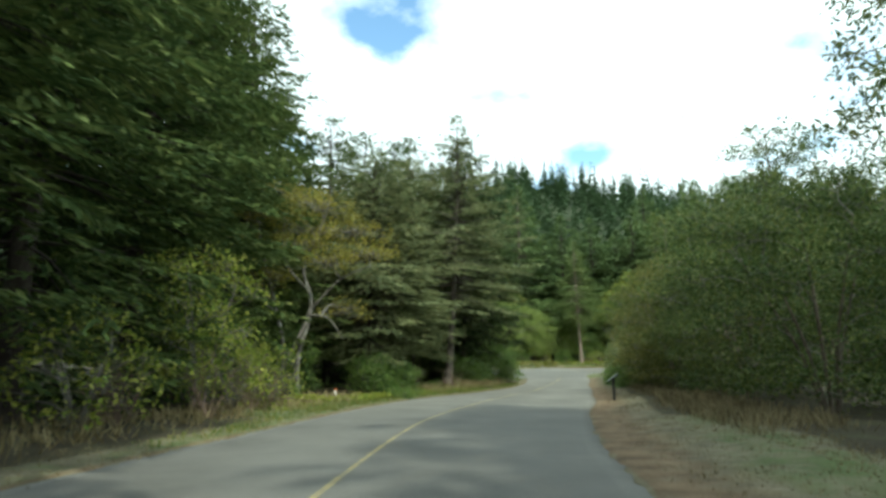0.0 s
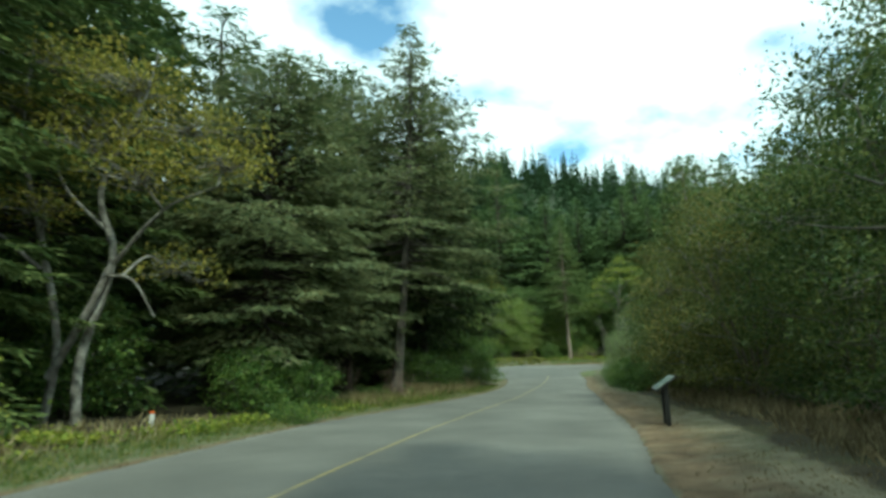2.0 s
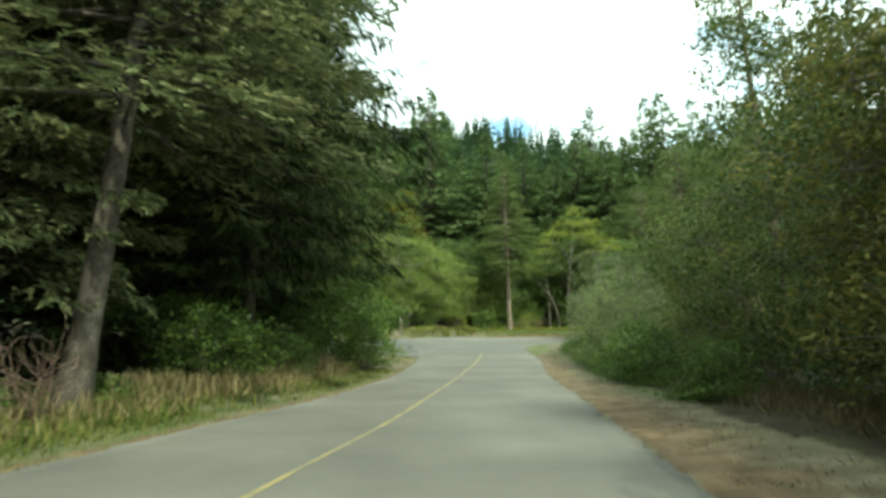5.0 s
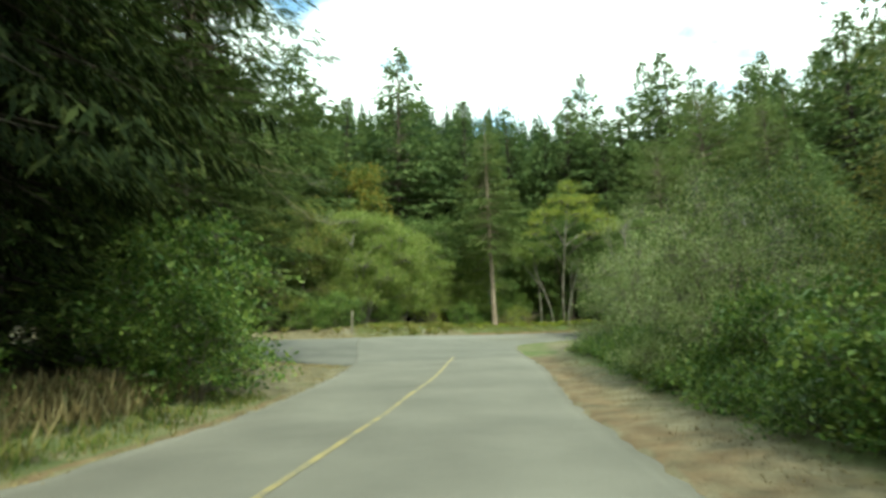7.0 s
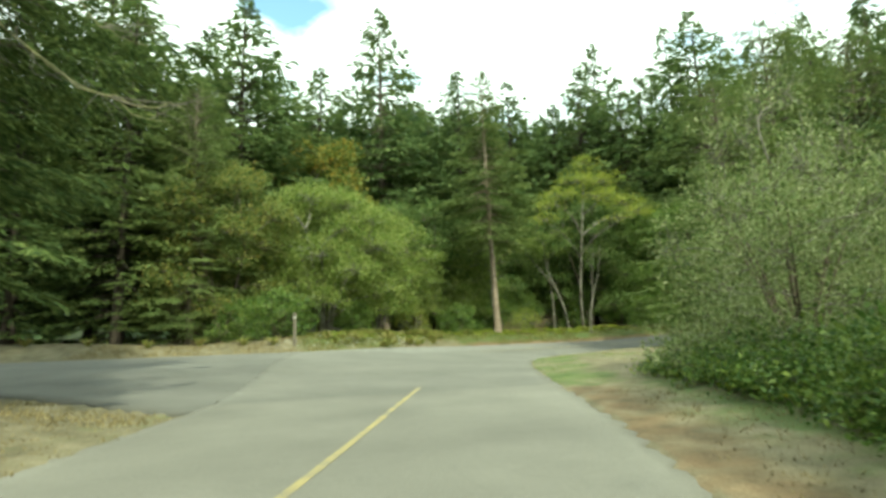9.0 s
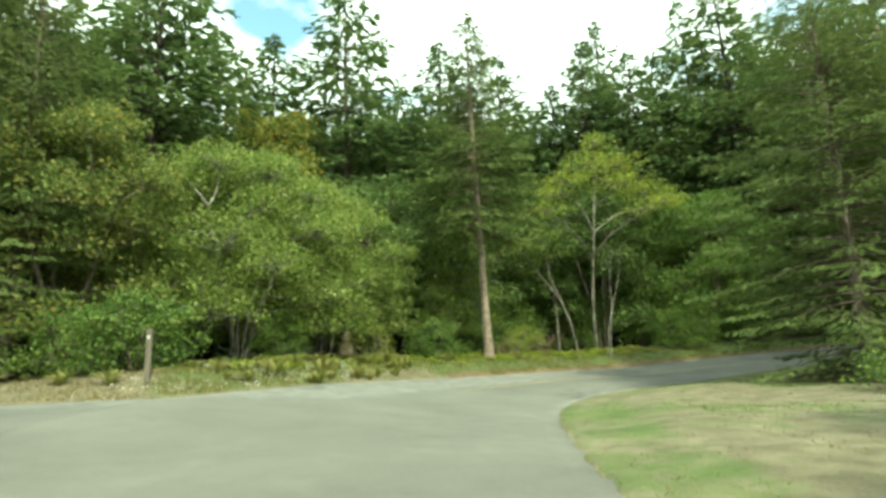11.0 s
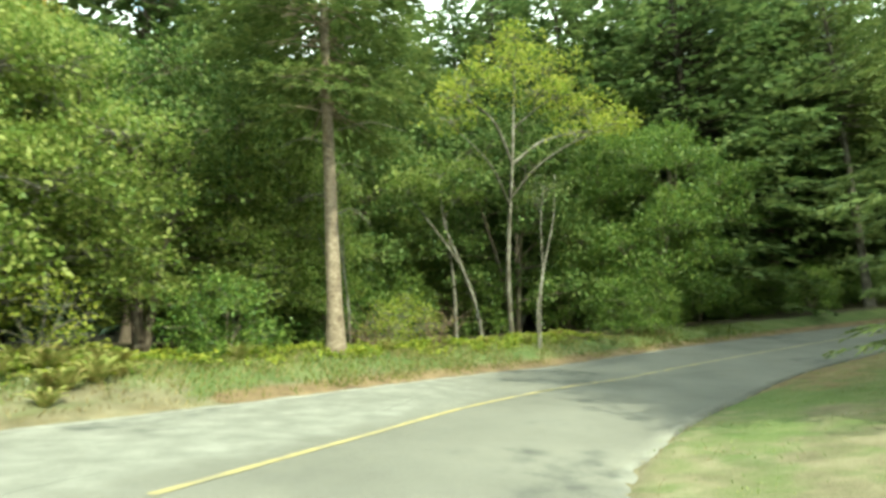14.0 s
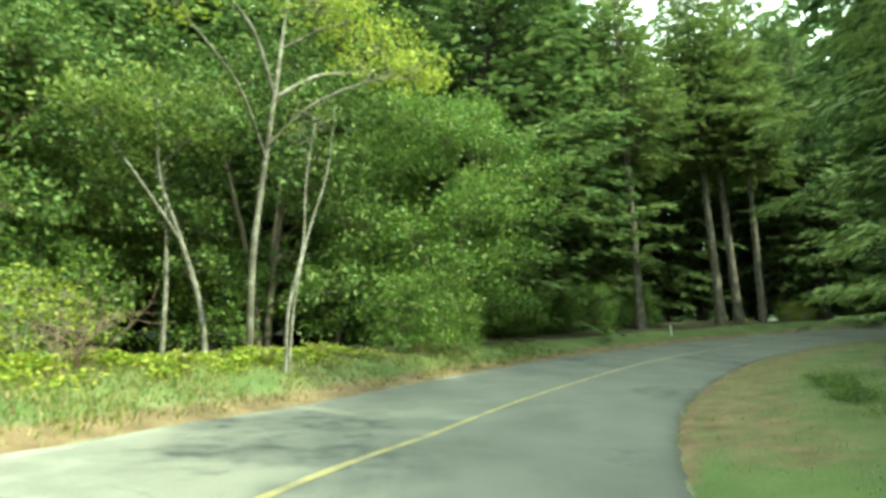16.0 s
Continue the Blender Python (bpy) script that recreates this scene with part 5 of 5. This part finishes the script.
# ---- hillside woods ----
def far_fir(seed):
    """A spire of drooping sprays, tier on tier, for trees far up the hill."""
    rng = np.random.default_rng(seed)
    tall, tiers, each = rng.uniform(15, 19), 14, 8
    k = np.repeat(np.arange(tiers), each)
    f = (k + rng.uniform(-0.4, 0.4, len(k))) / tiers
    a = rng.random(len(k)) * 2 * np.pi
    reach = (3.3 * (1 - f) ** 0.85 + 0.22) * rng.uniform(0.6, 1.15, len(k))
    out = np.stack([np.cos(a), np.sin(a), 0 * a], 1)
    at = np.column_stack([0 * a, 0 * a, tall * (0.08 + 0.9 * np.clip(f, 0, 1))])
    way = out + (0, 0, 1.0) * np.interp(f, [0, 0.6, 1], [-0.45, -0.2, 0.9])[:, None]
    flat = np.cross(out, (0, 0, 1.0)) + rng.normal(0, 0.3, (len(k), 3))
    inner = blades(at, way, flat, reach, reach * 0.42)
    tips = blades(at + out * reach[:, None] * 0.45 - (0, 0, 0.25), way + rng.normal(0, 0.35, way.shape), flat, reach * 0.6, reach * 0.24)
    return join([inner, tips])


def hillside():
    shapes = [far_fir(90 + seed) for seed in range(5)]
    rng = np.random.default_rng(77)
    spots = np.stack([rng.uniform(-130, 230, 6000), rng.uniform(108, 262, 6000)], 1)
    spots = spots[np.abs(spots[:, 0] - 20) < 0.95 * (spots[:, 1] + 25)][:1600]
    v_all, q_all, n = [], [], 0
    for (x, y), z in zip(spots, ground(spots[:, 0], spots[:, 1])):
        v, q = shapes[rng.integers(5)]
        a, s = rng.random() * 6.28, rng.uniform(0.5, 1.05)
        m = np.array([[np.cos(a), -np.sin(a), 0], [np.sin(a), np.cos(a), 0], [0, 0, rng.uniform(0.9, 1.2)]]) * s
        v_all.append(v @ m.T + (x, y, z - 0.3))
        q_all.append(q + n)
        n += len(v)
    return tagged(new("hillside_woods", mesh_of("hillside_woods", np.vstack(v_all), np.vstack(q_all), [HILL_NEEDLES])),
                  "dense dark green conifer forest covering the hill", "forest", kind="stuff")


hillside()
# ---- grass ----
POOL_RNG = np.random.default_rng(12)
POOL = np.stack([POOL_RNG.uniform(-9, 40, 260000), POOL_RNG.uniform(2, 90, 260000)], 1)
POOL_LAND = land(POOL[:, 0], POOL[:, 1])
near_road = (np.minimum(np.abs(POOL_LAND[1]), np.abs(POOL_LAND[2])) < 9.5) & ((POOL_LAND[1] > 0) | (POOL_LAND[2] > 0))
POOL = POOL[near_road]
POOL_LAND = [row[near_road] for row in POOL_LAND]
POOL_GREEN = lay(POOL[:, 0], POOL[:, 1])[:, 1]


def pick_spots(rng, count, area, least, loose, scale):
    """Scattered places where the area holds, in drifts."""
    ok = POOL[area(POOL[:, 0], POOL[:, 1], *POOL_LAND[1:], POOL_GREEN)]
    p = ok[rng.integers(0, len(ok), count * 4)] + rng.normal(0, 0.14, (count * 4, 2))
    keep = ripple(p[:, 0] * scale, p[:, 1] * scale) + rng.normal(0, loose, len(p)) > least
    return p[keep][:count]


def grass(name, seed, count, area, tall, material_, label, spread=1.0):
    """Blades of grass scattered where area(x, y, left, right, off) holds."""
    rng = np.random.default_rng(seed)
    p = pick_spots(rng, count, area, -0.25, 0.35, 1.7)
    count = len(p)
    at = np.column_stack([p, ground(p[:, 0], p[:, 1]) - 0.02])
    way = rng.normal(0, 0.35 * spread, (count, 3))
    way[:, 2] = 1.0
    size = tall * rng.uniform(0.4, 1.4, count)
    v, q = blades(at, way, unit(rng, count), size, 0.012 + size * 0.05)
    return tagged(new(name, mesh_of(name, v, q, [material_])), label, "grass", kind="stuff")


grass("dry_grass", 1, 34000, lambda x, y, l, r, o, g: (l > 0.1) & (l < np.where(y > 49, 4.5, np.where(y < 17, 1.0, 2.4))) & (y < 62) & (o > 0.3), 0.06, BLADE_DRY, "tan dry grass along the road verge")
grass("brown_grass", 10, 42000, lambda x, y, l, r, o, g: (r > 0.5) & (r < np.where(y > 38, 2.2, 3.4)) & (y < 56), 0.055, BLADE_BROWN, "brown dry grass and litter along the road verge", 1.5)
grass("edge_dry_grass", 9, 4000, lambda x, y, l, r, o, g: (l > 1.2) & (l < 3.0) & (y < 27), 0.28, BLADE_DRY, "dead grass at the forest edge", 1.6)
grass("verge_weeds", 11, 5200, lambda x, y, l, r, o, g: (l > 0.7) & (l < 2.6) & (y > 32) & (y < 45), 0.26, BLADE_GREEN, "tall green weeds along the forest edge", 1.4)
grass("verge_stalks", 13, 2600, lambda x, y, l, r, o, g: (l > 0.9) & (l < 3.0) & (y > 33) & (y < 45), 0.36, BLADE_DRY, "dry seed stalks along the forest edge", 1.2)
grass("tall_dry_grass", 2, 4500, lambda x, y, l, r, o, g: ((l > 1.3) & (l < 3.4) & (y > 40) & (y < 49)), 0.42, BLADE_DRY, "tall dead grass stalks at the forest edge")
grass("rough_dry_grass", 8, 9000, lambda x, y, l, r, o, g: (r > 2.2) & (r < 4.2) & (y > 12) & (y < 46), 0.3, BLADE_BROWN, "rough dead grass under the willows", 1.3)
grass("bank_grass", 7, 26000, lambda x, y, l, r, o, g: ((l > 0.3) & (l < 3.2) & (y > 68) & (x > 8) & (x < 34) & (o > 0.2)) | ((x < 9) & (y > 68) & (l > 0) & (o > 0.15) & (o < 2.2)), 0.11, BLADE_DRY, "tan and straw grass on the bank")
grass("green_grass", 3, 46000, lambda x, y, l, r, o, g: (((l > 0.25) & (l < 4.5) & (y > 68) & (o > 0.5)) | ((l > 0.35) & (l < 2.2) & (y > 12) & (y < 50)) | ((r > 2.0) & (r < 3.4) & (y > 30) & (y < 57))) & (g > 0.4), 0.13, BLADE_GREEN, "green grass on the verge")
grass("short_lawn_grass", 4, 30000, lambda x, y, l, r, o, g: ((r > 0.1) & (r < 9) & (y > 57)) | ((l > 0.1) & (l < 6) & (y > 51) & (y < 66) & (o > 0.2)), 0.04, BLADE_DRY, "short dry mown grass")
grass("short_green_grass", 6, 12000, lambda x, y, l, r, o, g: (r > 0.1) & (r < 7) & (y > 57) & (g > 0.45), 0.05, LAWN_GREEN, "short green grass patches")


def small_flowers(name, seed, count, area, label):
    """Heads of small flowers held just over the grass."""
    rng = np.random.default_rng(seed)
    p = pick_spots(rng, count, area, 0.0, 0.2, 1.2)
    at = np.column_stack([p, ground(p[:, 0], p[:, 1]) + rng.uniform(0.06, 0.22, len(p))])
    size = rng.uniform(0.03, 0.055, len(p))
    v, q = blades(at, unit(rng, len(p)), unit(rng, len(p)), size, size * 0.9)
    return tagged(new(name, mesh_of(name, v, q, [WHITE_PAINT])), label, "flowers", kind="stuff")


small_flowers("white_flowers", 17, 420, lambda x, y, l, r, o, g: (l > 0.4) & (l < 2.2) & (x > 5) & (x < 13.5) & (y > 70.5) & (o > 0.3), "small white daisies in the grass of the bank")


def cover(name, seed, count, area, tall, size, material_, label, category):
    """Small broad leaves of low plants, at all heights up to tall."""
    rng = np.random.default_rng(seed)
    p = pick_spots(rng, count, area, 0.05, 0.15, 2.3)
    count = len(p)
    at = np.column_stack([p, ground(p[:, 0], p[:, 1]) + tall * rng.random(count) ** 0.7 * (0.6 + 0.4 * np.sin(p[:, 0] * 3) * np.sin(p[:, 1] * 2.7))])
    way = unit(rng, count) * (1, 1, 0.5) + (0, 0, 0.2)
    v, q = blades(at, way, unit(rng, count) * (1, 1, 0.3), size * rng.uniform(0.6, 1.4, count), size * 0.7)
    return tagged(new(name, mesh_of(name, v, q, [material_])), label, category, kind="stuff")


cover("groundcover", 21, 9000, lambda x, y, l, r, o, g: ((l > 0.9) & (l < 2.0) & (y > 25) & (y < 36)) | ((l > 1.4) & (l < 3.0) & (y > 19) & (y < 25)) | ((r > 1.8) & (r < 3.2) & (y > 47) & (y < 58)), 0.24, 0.09, FRESH_COVER, "low yellow-green plants on the verge", "plants")
cover("bank_plants", 22, 20000, lambda x, y, l, r, o, g: (l > 1.5) & (l < 3.9) & (x > 10) & (x < 30) & (y > 70), 0.3, 0.09, FRESH_COVER, "low yellow-green plants behind the bank", "plants")
cover("low_weeds", 23, 46000, lambda x, y, l, r, o, g: ((l > 2.0) & (l < 4.6) & (y > 36) & (y < 49)) | ((r > 1.55) & (r < 4.6) & (y > 38) & (y < 58)), 0.42, 0.065, LEAF_DEEP, "low green weeds under the shrubs", "plants")
cover("white_flowers", 24, 420, lambda x, y, l, r, o, g: ((l > 0.5) & (l < 1.9) & (x > 7) & (x < 15) & (y > 69)), 0.3, 0.035, FLOWER, "scattered small white daisies", "flowers")


# ---- ferns ----
def fern_shape(seed, fronds=22, size=0.72):
    """Arching fronds round one root; each frond as its own points and faces."""
    rng = np.random.default_rng(seed)
    rows = []
    for k in range(fronds):
        a = k * 2.39996 + rng.normal(0, 0.2)
        out = np.array([np.cos(a), np.sin(a), 0.0])
        n = 20
        g = np.linspace(0.1, 1, n)[:, None]
        reach = size * rng.uniform(0.75, 1.15)
        flare = rng.uniform(0.3, 0.95)
        p = out * g * reach * flare + np.array([0, 0, 1.0]) * (1.45 * g - (0.55 + 0.4 * flare) * g ** 2) * reach * 0.95
        side = np.cross(out, (0, 0, 1.0))
        pieces = [tube(p[::2], np.full(len(p[::2]), 0.005), 3)]
        for turn in (-1, 1):
            w = np.repeat((side * turn + out * 0.45)[None], n, 0) + rng.normal(0, 0.1, (n, 3))
            w[:, 2] -= 0.1
            pieces.append(blades(p, w, np.repeat((out * 0.8 + (0, 0, 0.6))[None], n, 0), 0.115 * size * np.sin(np.clip(g[:, 0] * 2.7 + 0.35, 0, 3.0)) + 0.015, 0.05 * size))
        rows.append(join(pieces))
    return rows


def fern(x, y, seed, label):
    root = new("fern")
    root.location = (x, y, height(x, y) - 0.03)
    for v, q in fern_shape(seed):
        part("frond", mesh_of("frond", v, q, [FERN]), root)
    return tagged(root, label, "fern", "ferns on the bank")


first_fern = fern(12.4, 75.2, 5, "sword fern with green and browning fronds on the bank")
second_fern = fern(11.0, 73.9, 6, "sword fern with green and browning fronds on the bank")
fern_rng = np.random.default_rng(9)
for k in range(56):
    f_ = fern_rng.random() * 0.74
    x_, y_ = 9.0 + 9.4 * f_ + fern_rng.normal(0, 0.3) - 0.5, 71.6 + 7.6 * f_ + fern_rng.uniform(-0.4, 2.6)
    again(second_fern if k % 2 else first_fern, x_, y_, fern_rng.random() * 6.3, fern_rng.uniform(0.4, 0.85), 0.03)
for x_, y_ in [(21.2, 82.2), (24.6, 83.4), (26.6, 84.2), (17.4, 80.0), (28.2, 84.9), (6.4, 71.6), (4.6, 72.2), (2.6, 72.4), (0.2, 72.9), (-2.4, 73.6), (-4.8, 74.2), (7.6, 71.2)]:
    again(first_fern, x_, y_, x_, 0.7, 0.03)


# ---- small things ----
def box(bm, cx, cy, cz, sx, sy, sz, bevel=0.0, turn=None):
    made = bmesh.ops.create_cube(bm, size=1)["verts"]
    bmesh.ops.scale(bm, vec=(sx, sy, sz), verts=made)
    if bevel:
        edges = list({e for v in made for e in v.link_edges})
        made = list({v for f in bmesh.ops.bevel(bm, geom=edges, offset=bevel, segments=2, affect="EDGES")["faces"] for v in f.verts} | {v for v in made if v.is_valid})
    if turn is not None:
        bmesh.ops.rotate(bm, cent=(0, 0, 0), matrix=turn, verts=made)
    bmesh.ops.translate(bm, vec=(cx, cy, cz), verts=made)
    return bm


def trail_sign(x, y):
    root = new("trail_sign")
    root.location, root.rotation_euler = (x, y, height(x, y) + 0.2), (0, 0, radians(-14))
    root.scale = (0.8, 0.8, 0.86)
    tilt = Matrix.Rotation(radians(-33), 3, "Y")
    for side in (-0.24, 0.24):
        part("post", solid("post", box(bmesh.new(), 0, side, 0.18, 0.1, 0.1, 1.08, 0.008), STEEL_DARK), root)
    frame_ = part("frame", solid("frame", box(bmesh.new(), 0, 0, 0.74, 0.6, 0.92, 0.05, 0.01, tilt), STEEL_DARK), root)
    normal = tilt @ Vector((0, 0, 1))
    c = Vector((0, 0, 0.74)) + normal * 0.028
    panel = part("panel", solid("panel", box(bmesh.new(), *c, 0.54, 0.86, 0.012, 0.003, tilt), PANEL), root, "pale weathered printed panel")
    for k, (u, v, su, sv) in enumerate([(-0.18, 0.0, 0.06, 0.6), (-0.05, 0.22, 0.03, 0.3), (0.02, 0.22, 0.03, 0.3), (0.09, 0.22, 0.03, 0.26), (0.05, -0.2, 0.26, 0.34)]):
        at = c + normal * 0.008 + tilt @ Vector((u, v, 0))
        part("printed_bar", solid("printed_bar", box(bmesh.new(), *at, su, sv, 0.004, 0, tilt), PANEL_INK), panel)
    return tagged(root, "low trail sign with slanted pale panel on dark posts", "sign")


trail_sign(6.35, 24.9)


def wooden_post(x, y, tall):
    root = new("wooden_post")
    root.location = (x, y, height(x, y))
    bm = box(bmesh.new(), 0, 0, tall / 2 - 0.1, 0.12, 0.12, tall + 0.2, 0.015)
    part("post", solid("post", bm, POST_WOOD), root)
    part("plate", solid("plate", box(bmesh.new(), 0.0, -0.066, tall - 0.2, 0.05, 0.012, 0.09, 0.003), WHITE_PAINT), root, "small pale marker plate")
    return tagged(root, "short grey wooden post with a small plate", "post")


wooden_post(8.4, 71.15, 1.3)


def road_marker(x, y, tall, top, label):
    root = new("road_marker")
    root.location = (x, y, height(x, y))
    part("stake", solid("stake", box(bmesh.new(), 0, 0, tall / 2 - 0.05, 0.09, 0.07, tall + 0.1, 0.015), WHITE_PAINT), root)
    if top:
        part("cap", solid("cap", box(bmesh.new(), 0, 0, tall + 0.02, 0.1, 0.08, 0.05, 0.012), ORANGE_PAINT), root, "orange cap")
    return tagged(root, label, "marker")


road_marker(-4.5, 26.15, 0.26, True, "short white stake with an orange cap in the verge")
road_marker(50.9, 86.1, 0.6, False, "white roadside stake beside the bend")
